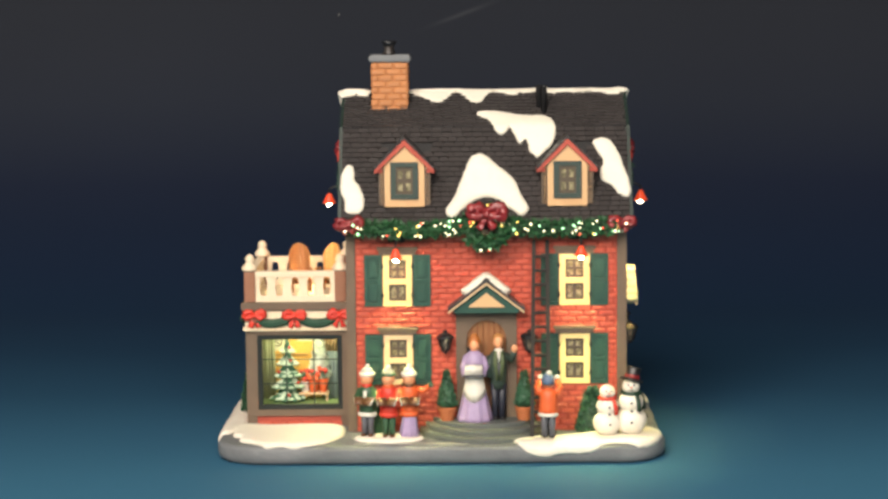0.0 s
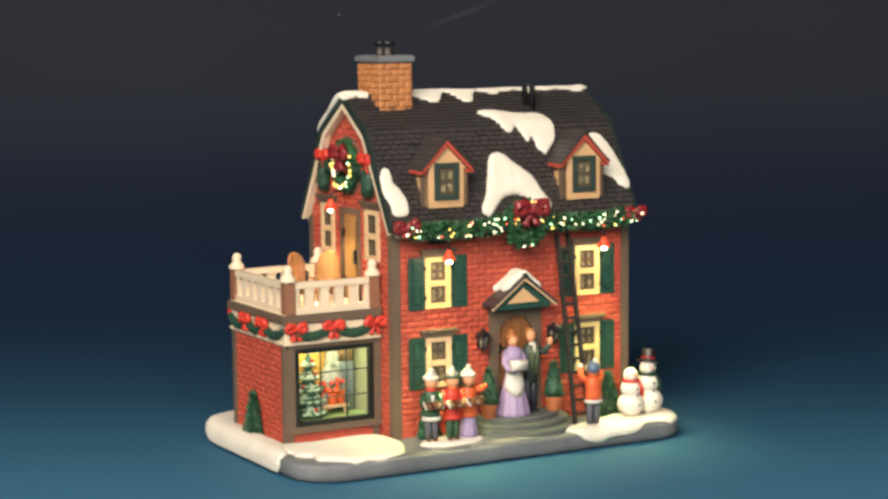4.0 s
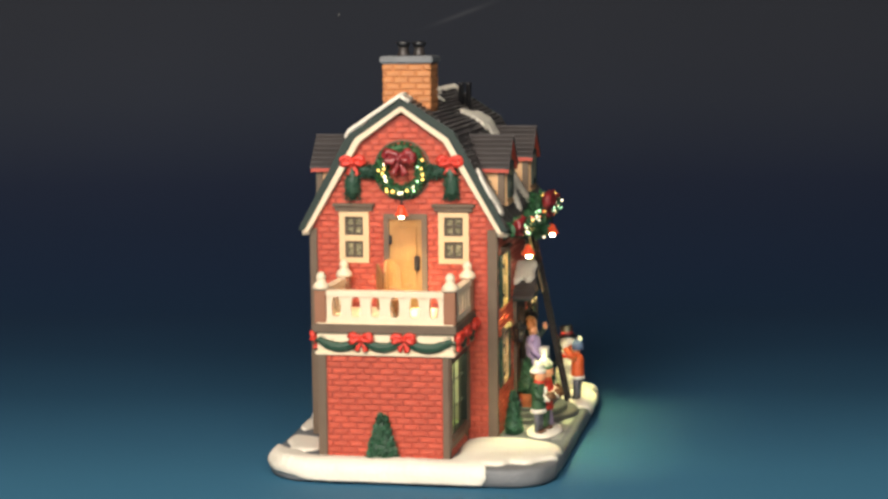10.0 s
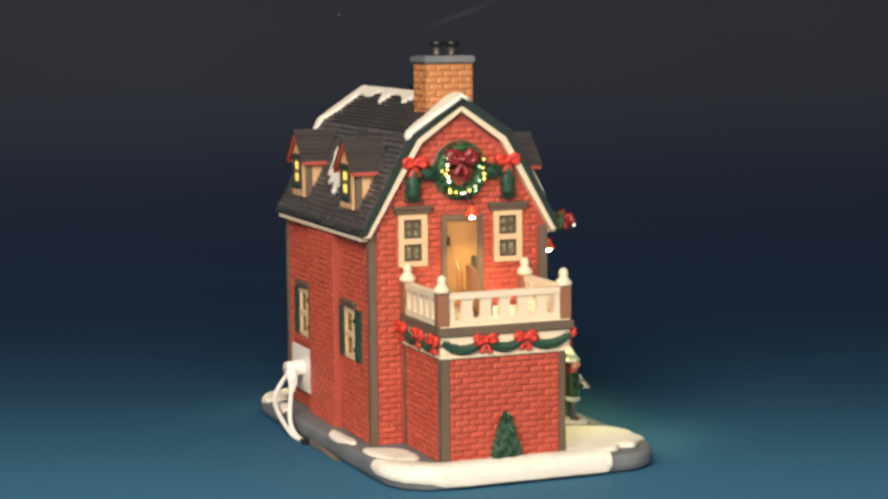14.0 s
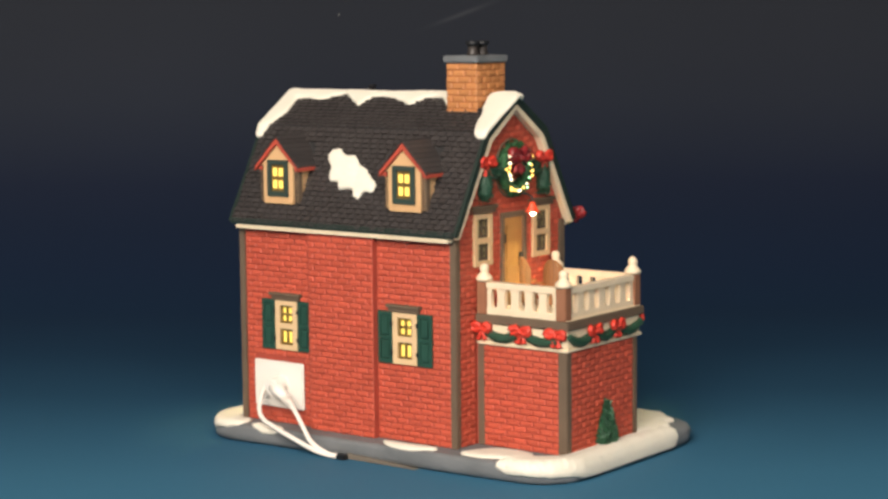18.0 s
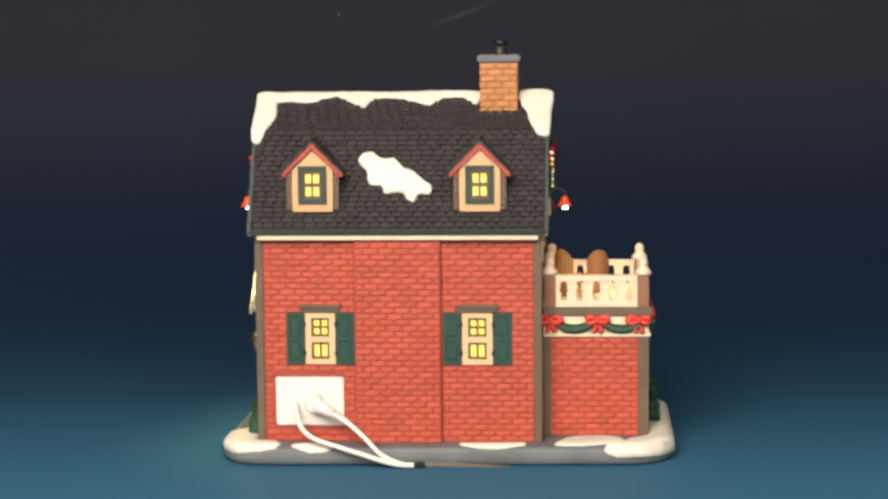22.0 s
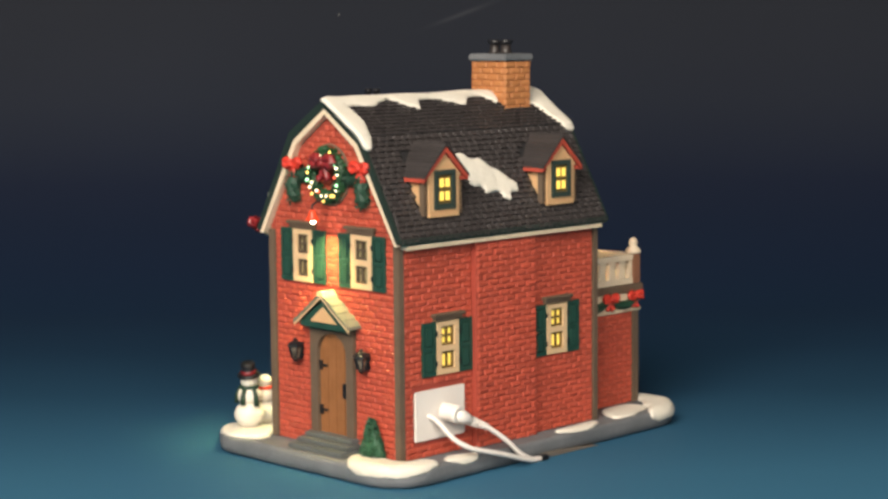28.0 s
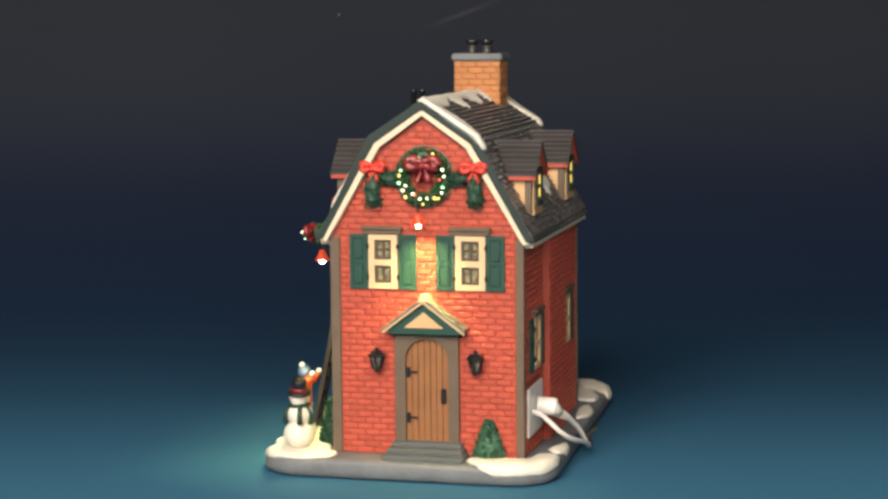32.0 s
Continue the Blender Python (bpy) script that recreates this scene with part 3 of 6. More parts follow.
def bay():
    b = bare("bay", house, "brick bay with a lit display window and a balcony on top")
    bm = bmesh.new()
    panel(bm, "y", BY0, BY0 + 3, BX0 + 0.6, X0 - 0.4, 0, 55, [DISPLAY])
    fw = part("bay_front_wall", bm, MORTAR, house, "brick bay wall round a display window")
    bm = bmesh.new()
    panel(bm, "y", BY1 - 3, BY1, BX0 + 0.6, X0 - 0.4, 0, 55, [])
    bw = part("bay_back_wall", bm, MORTAR, house, "plain brick bay wall")
    bm = bmesh.new()
    panel(bm, "x", BX0, BX0 + 3, BY0 + 2.3, BY1 - 3.2, 0, 55, [])
    sw = part("bay_end_wall", bm, MORTAR, house, "plain brick bay end wall")
    WALLS.update(bay_front_wall=fw, bay_back_wall=bw, bay_end_wall=sw)
    # cornice
    for name, m, g, z0, z1 in (("cornice_foot", IVORY, 2.0, 54.6, 56.6), ("frieze", IVORY, 1.0, 56.6, 66.2), ("cornice", TRIM, 2.8, 66.2, 70.8)):
        bm = bmesh.new()
        box(bm, BX0 - g, X0 - 1.4, BY0 - g - 2.4, BY1 + g, z0, z1)
        part(name, bm, m, b, bevel=0.5)
    bm = bmesh.new()
    box(bm, BX0 - 1.0, X0 - 1.4, BY0 - 3.4, BY1 + 1.0, 70.5, 71.3)
    part("balcony_floor", bm, IVORY, b, "ivory painted balcony floor")
    # posts and finials
    px, py = (BX0 + 2.2, X0 - 5.2), (BY0 - 1.4, BY1 - 0.8)
    for x in px:
        for y in py:
            bm = bmesh.new()
            box(bm, x - 3.1, x + 3.1, y - 3.1, y + 3.1, 70.8, 88.4)
            part("post", bm, POSTBROWN, b, "brown balcony post", bevel=0.5)
            bm = bmesh.new()
            lathe(bm, [(4.3, 88.3), (4.6, 89.4), (4.0, 90.8), (2.6, 92.2), (2.2, 93.0), (2.6, 94.2), (2.5, 95.6), (1.6, 96.9), (0.4, 97.4)], x, y, 14)
            part("finial", bm, BOARD, b, "cream ball finial", smooth=True)
    # balustrades
    def rail(axis, fixed, u0, u1, count):
        r = bare("balustrade", b, "cream balustrade")
        for z0, z1, g in ((71.0, 74.4, 1.9), (84.8, 88.0, 2.2)):
            bm = bmesh.new()
            if axis == "x":
                box(bm, u0, u1, fixed - g, fixed + g, z0, z1)
            else:
                box(bm, fixed - g, fixed + g, u0, u1, z0, z1)
            put(r, "rail", bm)
        pitch = (u1 - u0) / count
        for k in range(count + 1):
            bm = bmesh.new()
            u, wide = u0 + pitch * k, pitch * 0.28
            pts = []
            for q, z in ((1.28, 74.3), (1.08, 75.6), (0.92, 79.4), (1.02, 83), (1.3, 84.9)):
                pts.append((wide * q, z))
            left = 0 if k == 0 else 1
            right = 0 if k == count else 1
            loop = [(u + right * w, z) for w, z in pts] + [(u - left * w, z) for w, z in pts[::-1]]
            prism(bm, loop, "y" if axis == "x" else "x", fixed - 1.4, fixed + 1.4)
            put(r, "baluster", bm)

    def put(r, name, bm):
        part(name, bm, BOARD, r)

    rail("x", py[0] - 0.4, px[0] + 3.1, px[1] - 3.1, 5)
    rail("x", py[1] + 0.4, px[0] + 3.1, px[1] - 3.1, 5)
    rail("y", px[0] - 0.4, py[0] + 3.1, py[1] - 3.1, 6)


bay()

# ---- windows, doors, porches ----


def slab(bm, axis, u0, u1, z0, z1, wa, wb):
    if axis == "y":
        box(bm, u0, u1, min(wa, wb), max(wa, wb), z0, z1)
    else:
        box(bm, min(wa, wb), max(wa, wb), u0, u1, z0, z1)




def window(axis, w, s, rect, colour, lit, hood=True, shutters=True, label="cream window with dark green shutters"):
    """s points out of the wall."""
    u0, u1, z0, z1 = rect
    h, wd = z1 - z0, u1 - u0
    o = bare("window", house, label)
    up, low = (u0 + 3.2, u1 - 3.2, z0 + 0.54 * h, z1 - 2.6), (u0 + 3.2, u1 - 3.2, z0 + 2.8, z0 + 0.43 * h)
    bm = bmesh.new()
    panel(bm, axis, w - s * 2.0, w + s * 1.5, u0, u1, z0, z1, [up, low])
    part("window_frame", bm, colour, o, "painted window frame")
    for r, rows in ((up, 2), (low, 1)):
        bm = bmesh.new()
        holes, um, zm = [], (r[0] + r[1]) / 2, (r[2] + r[3]) / 2
        for a, b in ((r[0] + 1.3, um - 0.65), (um + 0.65, r[1] - 1.3)):
            if rows == 2:
                holes += [(a, b, r[2] + 1.3, zm - 0.65), (a, b, zm + 0.65, r[3] - 1.3)]
            else:
                holes += [(a, b, r[2] + 1.4, r[3] - 1.4)]
        panel(bm, axis, w - s * 1.6, w + s * 0.5, r[0], r[1], r[2], r[3], holes)
        part("sash", bm, SASHGOLD if lit else SASH, o, "olive sash bars")
        for a, b, za, zb in holes:
            bm = bmesh.new()
            slab(bm, axis, a, b, za, zb, w - s * 1.4, w - s * 0.6)
            part("pane", bm, LITPANE if lit else PANE, o)
    if hood:
        bm = bmesh.new()
        slab(bm, axis, u0 - 2.2, u1 + 2.2, z1 + 0.4, z1 + 2.6, w - s, w + s * 2.4)
        part("hood", bm, TRIM, o, "brown-grey hood", bevel=0.3)
        bm = bmesh.new()
        slab(bm, axis, u0 - 3.4, u1 + 3.4, z1 + 2.7, z1 + 4.6, w - s, w + s * 3.6)
        part("hood_cap", bm, TRIM, o, bevel=0.4)
    if shutters:
        for side in (-1, 1):
            a = u0 - 10.2 if side < 0 else u1 + 0.5
            b = a + 9.7
            sh = bare("shutter", house, "dark green panelled shutter")
            bm = bmesh.new()
            zm = (z0 + z1) / 2
            panel(bm, axis, w - s * 0.5, w + s * 1.3, a, b, z0 - 0.2, z1 + 0.2, [(a + 1.7, b - 1.7, z0 + 1.8, zm - 0.9), (a + 1.7, b - 1.7, zm + 0.9, z1 - 1.8)])
            part("shutter_frame", bm, GREEN, sh)
            for za, zb in ((z0 + 1.8, zm - 0.9), (zm + 0.9, z1 - 1.8)):
                bm = bmesh.new()
                slab(bm, axis, a + 1.7, b - 1.7, za, zb, w - s * 0.4, w + s * 0.5)
                part("shutter_board", bm, GREEN, sh)
                bm = bmesh.new()
                slab(bm, axis, a + 2.4, b - 2.4, za + 0.7, zb - 0.7, w + s * 0.5, w + s * 1.6)
                part("shutter_panel", bm, GREEN, sh, bevel=0.45)
            for zc in (z0 + 6, z1 - 6):
                bm = bmesh.new()
                c = (a if side > 0 else b)
                slab(bm, axis, c - 0.9, c + 0.9, zc - 1.3, zc + 1.3, w + s * 1.3, w + s * 1.9)
                part("hinge", bm, BLACK, sh, "black hinge", bevel=0.3)


for r in FRONT_WINDOWS:
    # upper and right-hand frames carry painted lamp light, the others plain cream
    window("y", Y0, -1, r, LAMPLIT_CREAM if r[0] > 0 or r[2] > 60 else CREAM, False)
for r in BACK_WINDOWS:
    window("y", Y1, 1, r, CREAM, True, label="lit cream window with dark green shutters")
for r in LEFT_WINDOWS:
    window("x", X0, -1, r, CREAM, False, shutters=False, label="cream gable window with brown hood")
for r in RIGHT_WINDOWS:
    window("x", X1, 1, r, CREAM, False)


def frame_arch(bm, axis, U0, U1, Z0, Z1, u0, u1, zs, zt, wa, wb, n=12):
    """A surround with an arched opening, in one piece."""
    um, hw = (u0 + u1) / 2, (u1 - u0) / 2
    inner = [(um - hw * math.cos(math.pi * i / n), zs + (zt - zs) * math.sin(math.pi * i / n)) for i in range(n + 1)]
    prism(bm, [(U0, Z0), (u0, Z0)] + inner + [(u1, Z0), (U1, Z0), (U1, Z1), (U0, Z1)], axis, wa, wb)


def entrance(axis, w, s, mid, z0, leaf_half, door_top, post_half, top, roof_half, eave, peak, depth, tiles):
    """A plank door in a brown surround under a small gabled porch roof."""
    e = bare("entrance", house, "brown door surround with a gabled porch roof")
    bm = bmesh.new()
    frame_arch(bm, axis, mid - post_half, mid + post_half, z0, top, mid - leaf_half, mid + leaf_half, door_top - leaf_half * 0.95, door_top, w - s * 3, w + s * 2.4)
    part("door_surround", bm, TRIM, e, "brown-grey surround")
    d = bare("door", house, "arched orange-brown plank door with black fittings")
    k = 7
    for i in range(k):
        a, b = mid - leaf_half + 2 * leaf_half * i / k, mid - leaf_half + 2 * leaf_half * (i + 1) / k - 0.35
        bm = bmesh.new()
        def ztop(u):
            q = min(1, abs(u - mid) / leaf_half)
            return door_top - leaf_half * 0.95 * (1 - math.sqrt(1 - q * q)) - 0.2
        prism(bm, [(a, z0), (b, z0), (b, ztop(b)), ((a + b) / 2, ztop((a + b) / 2)), (a, ztop(a))], axis, w - s * 2.6, w + s * (0.2 + 0.15 * (i % 2)))
        part("plank", bm, WOOD, d)
    for zc in (z0 + 12, z0 + 36):
        bm = bmesh.new()
        a = mid - leaf_half + 0.6
        slab(bm, axis, a - 0.6, a + 1.6, zc - 2.6, zc + 2.6, w + s * 0.3, w + s * 1.1)
        slab(bm, axis, a + 1.4, a + 5.4, zc - 0.6, zc + 0.6, w + s * 0.3, w + s * 0.9)
        part("strap_hinge", bm, BLACK, d, "black strap hinge")
    bm = bmesh.new()
    slab(bm, axis, mid + leaf_half - 4.2, mid + leaf_half - 1.4, z0 + 20, z0 + 28, w + s * 0.3, w + s * 1.6)
    part("door_handle", bm, BLACK, d, "black door handle", bevel=0.4)
    # porch roof
    wo = w + s * depth
    bm = bmesh.new()
    prism(bm, [(mid - roof_half + 3, eave - 1.5), (mid + roof_half - 3, eave - 1.5), (mid + roof_half - 3, eave + 0.8), (mid, peak - 3), (mid - roof_half + 3, eave + 0.8)], axis, w, wo - s * 1.6)
    part("pediment", bm, GREEN, e, "dark green pediment")
    bm = bmesh.new()
    q = 0.48
    prism(bm, [(mid - roof_half * q, eave + 1.8), (mid + roof_half * q, eave + 1.8), (mid, eave + 1.8 + (peak - eave) * 0.5)], axis, wo - s * 1.6, wo - s * 0.9)
    part("tympanum", bm, PEACH, e, "cream pediment panel")
    for side in (-1, 1):
        rows = 5
        for i in range(rows):
            t0, t1 = i / rows, (i + 1) / rows + 0.04
            ua, za = mid + side * roof_half * (1 - t0), eave + (peak - eave) * t0
            ub, zb = mid + side * roof_half * (1 - t1), eave + (peak - eave) * t1
            bm = bmesh.new()
            prism(bm, [(ua, za), (ua, za + 1.7), (ub, zb + 1.1), (ub, zb)], axis, w, wo + s * 0.9)
            part("shingle_course", bm, tiles, e)
        bm = bmesh.new()
        prism(bm, [(mid + side * (roof_half - 0.2), eave - 1.4), (mid + side * (roof_half - 0.2), eave - 0.3), (mid, peak - 0.4), (mid, peak - 1.6)], axis, wo - s * 0.4, wo + s * 0.6)
        part("verge", bm, CREAM, e, "cream verge")
    bm = bmesh.new()
    prism(bm, [(mid - 2.6, peak - 0.6), (mid + 2.6, peak - 0.6), (mid + 1.3, peak + 1.9), (mid, peak + 2.4), (mid - 1.3, peak + 1.9)], axis, w, wo + s * 1.0)
    # the side porch ridge is cream to show lamp light on it
    part("ridge_cap", bm, CREAM if tiles is LAMPLIT_SLATE else tiles, e)
    return e


entrance("y", Y0, -1, 21.7, 8.2, 10.8, 62, 16.6, 67.5, 20.8, 68.6, 84.5, 12.0, ROOF)
entrance("x", X1, 1, 14.0, 8.0, 11.4, 62, 17.0, 66.5, 21.8, 66.6, 83.0, 9.0, LAMPLIT_SLATE)


def gable_door():
    d = bare("balcony_door", house, "honey wood door in a brown frame, lit from above")
    bm = bmesh.new()
    panel(bm, "x", X0 - 1.4, X0 + 3, 0.2, 24.0, 70.8, 122, [(3.2, 21.2, 70.8, 119)])
    part("door_frame", bm, TRIM, d, "brown-grey door frame")
    bm = bmesh.new()
    slab(bm, "x", 3.2, 21.2, 70.8, 119, X0 - 0.1, X0 + 2.4)
    part("door_leaf", bm, DOORWOOD, d)
    for za, zb in ((75, 93), (96, 115)):
        bm = bmesh.new()
        slab(bm, "x", 6, 18.4, za, zb, X0 - 0.7, X0 - 0.05)
        part("door_panel", bm, DOORWOOD, d, bevel=0.5)
    bm = bmesh.new()
    slab(bm, "x", 4.4, 7.2, 91.5, 99.5, X0 - 2.0, X0 - 0.7)
    part("door_handle", bm, BLACK, d, "black door handle", bevel=0.4)
    for zc in (81, 108):
        bm = bmesh.new()
        slab(bm, "x", 19.6, 21.4, zc - 2.5, zc + 2.5, X0 - 1.6, X0 - 0.1)
        part("hinge", bm, BLACK, d, "black hinge", bevel=0.3)


gable_door()


def steps():
    st = bare("front_steps", house, "rounded dark grey stone steps")
    for k, (rx, ry, z0, z1) in enumerate(((36.0, 35.5, 0, 2.8), (32.5, 29.0, 2.8, 5.6), (28.5, 21.5, 5.6, 8.2))):
        bm = bmesh.new()
        n = 28
        rings = []
        for d, z in ((0, z0), (0, z1 - 0.6), (0.7, z1)):
            ring = [(20.5 + (rx - d) * math.cos(math.pi + math.pi * i / n), Y0 + 2 + (ry + 2 - d) * math.sin(math.pi + math.pi * i / n), z) for i in range(n + 1)]
            rings.append([bm.verts.new(p) for p in ring])
        for a, b in zip(rings, rings[1:]):
            for i in range(n + 1):
                j = (i + 1) % (n + 1)
                bm.faces.new((a[i], a[j], b[j], b[i]))
        bm.faces.new(rings[-1])
        bm.faces.new(rings[0][::-1])
        part("step", bm, STEPSTONE, st)
    sr = bare("side_steps", house, "grey stone side steps")
    for k, (d, z0, z1) in enumerate(((16.0, 0, 2.8), (11.2, 2.8, 5.4), (6.4, 5.4, 8.0))):
        bm = bmesh.new()
        box(bm, X1 - 0.5, X1 + d, -7.0 + k * 1.4, 36.0 - k * 1.4, z0, z1)
        part("step", bm, SIDESTONE, sr, bevel=0.6)


steps()


# brown glass; the pale second colour is a painted highlight
SMOKE = mat("smoky_glass_highlights", (0.035, 0.026, 0.018), 0.1, (0.42, 0.34, 0.24), 0.8, 380, 0.05, coat=0.6)


def lantern(axis, w, s, u, z):
    ln = bare("wall_lantern", house, "black wall lantern")
    def at(a, du, dz):
        return (u + du, w + s * a, z + dz) if axis == "y" else (w + s * a, u + du, z + dz)
    bm = bmesh.new()
    slab(bm, axis, u - 1.5, u + 1.5, z - 5, z + 4, w, w + s * 0.9)
    tube(bm, [at(0.5, 0, -3.6), at(2.2, 0, -5.6), at(4.2, 0, -4.2)], 0.55, 6)
    part("bracket", bm, BLACK, ln)
    x, y, zc = at(5.0, 0, 0)
    bm = bmesh.new()
    lathe(bm, [(0.6, zc - 6.4), (1.5, zc - 5.4), (2.5, zc - 4.6), (2.5, zc - 3.9)], x, y, 6)
    part("lantern_foot", bm, BLACK, ln)
    for k in range(6):
        a = 2 * math.pi * k / 6
        bm = bmesh.new()
        tube(bm, [(x + 2.2 * math.cos(a), y + 2.2 * math.sin(a), zc - 4.0), (x + 3.9 * math.cos(a), y + 3.9 * math.sin(a), zc + 2.4)], 0.5, 5)
        part("cage_bar", bm, BLACK, ln)
    bm = bmesh.new()
    lathe(bm, [(1.8, zc - 4.0), (3.3, zc + 2.3)], x, y, 6)
    part("lantern_glass", bm, SMOKE, ln, "smoky lantern glass")
    bm = bmesh.new()
    lathe(bm, [(4.9, zc + 2.2), (4.8, zc + 3.0), (2.9, zc + 4.6), (1.2, zc + 5.2), (1.3, zc + 6.0), (0.5, zc + 6.8)], x, y, 6)
    part("lantern_roof", bm, BLACK, ln)


for u in (-0.9, 45.0):
    lantern("y", Y0, -1, u, 50.5)
for u in (-11.9, 40.6):
    lantern("x", X1, 1, u, 50.5)

# ---- the four red lamps ----
LED = {k: mat("led_chip_" + k, (1, 1, 1), 0.3, glow=c, strength=v, bump=0) for k, c, v in (("bright", (0.97, 0.95, 0.38), 36000.0), ("dim", (1.0, 0.84, 0.46), 19000.0), ("warm", (1.0, 0.8, 0.3), 27500.0))}
LENS = {k: mat("lamp_lens_" + k, (1, 1, 1), 0.3, glow=(1.0, 0.80, 0.50), strength=v, bump=0) for k, v in (("bright", 200.0), ("dim", 45.0), ("warm", 30.0))}
# red shade; its emission stands in for bulb light on the metal
SHADE = mat("red_shade_with_glow", (0.62, 0.04, 0.015), 0.35, (0.5, 0.02, 0.01), 0.3, 90, 0.0, glow=(1.0, 0.14, 0.04), strength=0.35)


def red_lamp(axis, w, s, u, z, reach, tilt, power, deep):
    """tilt turns the chip's beam away from the wall."""
    lp = bare("gooseneck_lamp", house, "small red lamp with a bright bulb on a black arm")
    x, y = (u, w + s * reach) if axis == "y" else (w + s * reach, u)
    def at(a, dz):
        return (u, w + s * a, z + dz) if axis == "y" else (w + s * a, u, z + dz)
    bm = bmesh.new()
    tube(bm, [at(-0.5, 9), at(reach * 0.3, 10.0), at(reach * 0.75, 9.6), at(reach, 8.0), at(reach, 4.6)], 0.6, 6)
    part("arm", bm, BLACK, lp, "black arm", smooth=True)
    bm = bmesh.new()
    slab(bm, axis, u - 4.8, u + 4.8, z + 7.6, z + 10.4, w, w + s * 1.5)
    part("wall_plate", bm, LADDER, lp, "dark wall plate", bevel=0.4)
    bm = bmesh.new()
    lathe(bm, [(0.8, z + 5.6), (1.5, z + 5.0), (2.0, z + 3.6), (3.0, z + 1.5), (4.0, z + 0.1), (3.6, z - 0.1), (2.6, z + 1.0), (1.7, z + 3.2), (1.0, z + 4.4)], x, y, 18)
    part("shade", bm, SHADE, lp, "red metal shade", smooth=True)
    # a lens ring round a recessed chip, turned towards the beam; an added snoot narrows it
    turn = Matrix.Rotation(radians(tilt) * s, 4, "X" if axis == "y" else "Y")
    if axis == "x":
        turn = Matrix.Rotation(radians(-tilt) * s, 4, "Y")
    for nm, m, lab, prof in (("lamp_lens", LENS[power], "glowing white lens", [(1.0, -2.6), (1.12, -2.45), (1.25, -1.6), (1.35, 0.6), (1.0, 1.4)]),
                             ("lamp_socket", BLACK, "dark snoot added to narrow the beam", [(0.98, -2.5), (0.92, -2.5), (0.92, deep - 2.2)])):
        bm = bmesh.new()
        lathe(bm, prof, 0, 0, 16)
        bm.faces.ensure_lookup_table()
        k = len(bm.faces)
        bmesh.ops.delete(bm, geom=[bm.faces[k - 2], bm.faces[k - 1]], context="FACES_ONLY")
        bmesh.ops.transform(bm, matrix=Matrix.Translation((x, y, z + 1.0)) @ turn, verts=bm.verts)
        part(nm, bm, m, lp, lab, smooth=True)
    bm = bmesh.new()
    lathe(bm, [(0.86, deep - 2.5), (0.86, deep - 2.3)], 0, 0, 14)
    bmesh.ops.transform(bm, matrix=Matrix.Translation((x, y, z + 1.0)) @ turn, verts=bm.verts)
    part("led_chip", bm, LED[power], lp, "glowing warm white light")


red_lamp("y", Y0, -1, -27.0, 97.6, 14.0, 9, "bright", 1.9)
red_lamp("y", Y0, -1, 72.9, 98.4, 13.6, 9, "bright", 1.9)
red_lamp("x", X0, -1, 11.5, 122.3, 13.0, 8, "dim", 1.5)
red_lamp("x", X1, 1, 13.3, 122.6, 13.2, -12, "warm", 1.5)


# ---- roof pipes, back panel, plate ----
def roof_pipes():
    for x, y in ((55.0, -3.4), (52.4, 0.4)):
        bm = bmesh.new()
        lathe(bm, [(1.7, 168), (1.7, 187.4), (1.95, 187.6), (1.95, 188.8), (1.3, 188.4), (1.2, 184)], x, y, 12)
        part("roof_pipe", bm, BLACK, house, "black roof pipe", smooth=True)


roof_pipes()
bm = bmesh.new()
panel(bm, "y", Y1 + 0.1, Y1 + 3.6, -1.0, 45.0, 0, 109.7, [])
WALLS["back_panel"] = part("back_panel", bm, MORTAR, house, "projecting red brick panel")
bm = bmesh.new()
box(bm, 51.6, 88.4, Y1 + 0.2, Y1 + 1.6, 8.8, 35.4)
part("cover_plate", bm, WHITE, house, "white plastic cover plate", bevel=0.9)


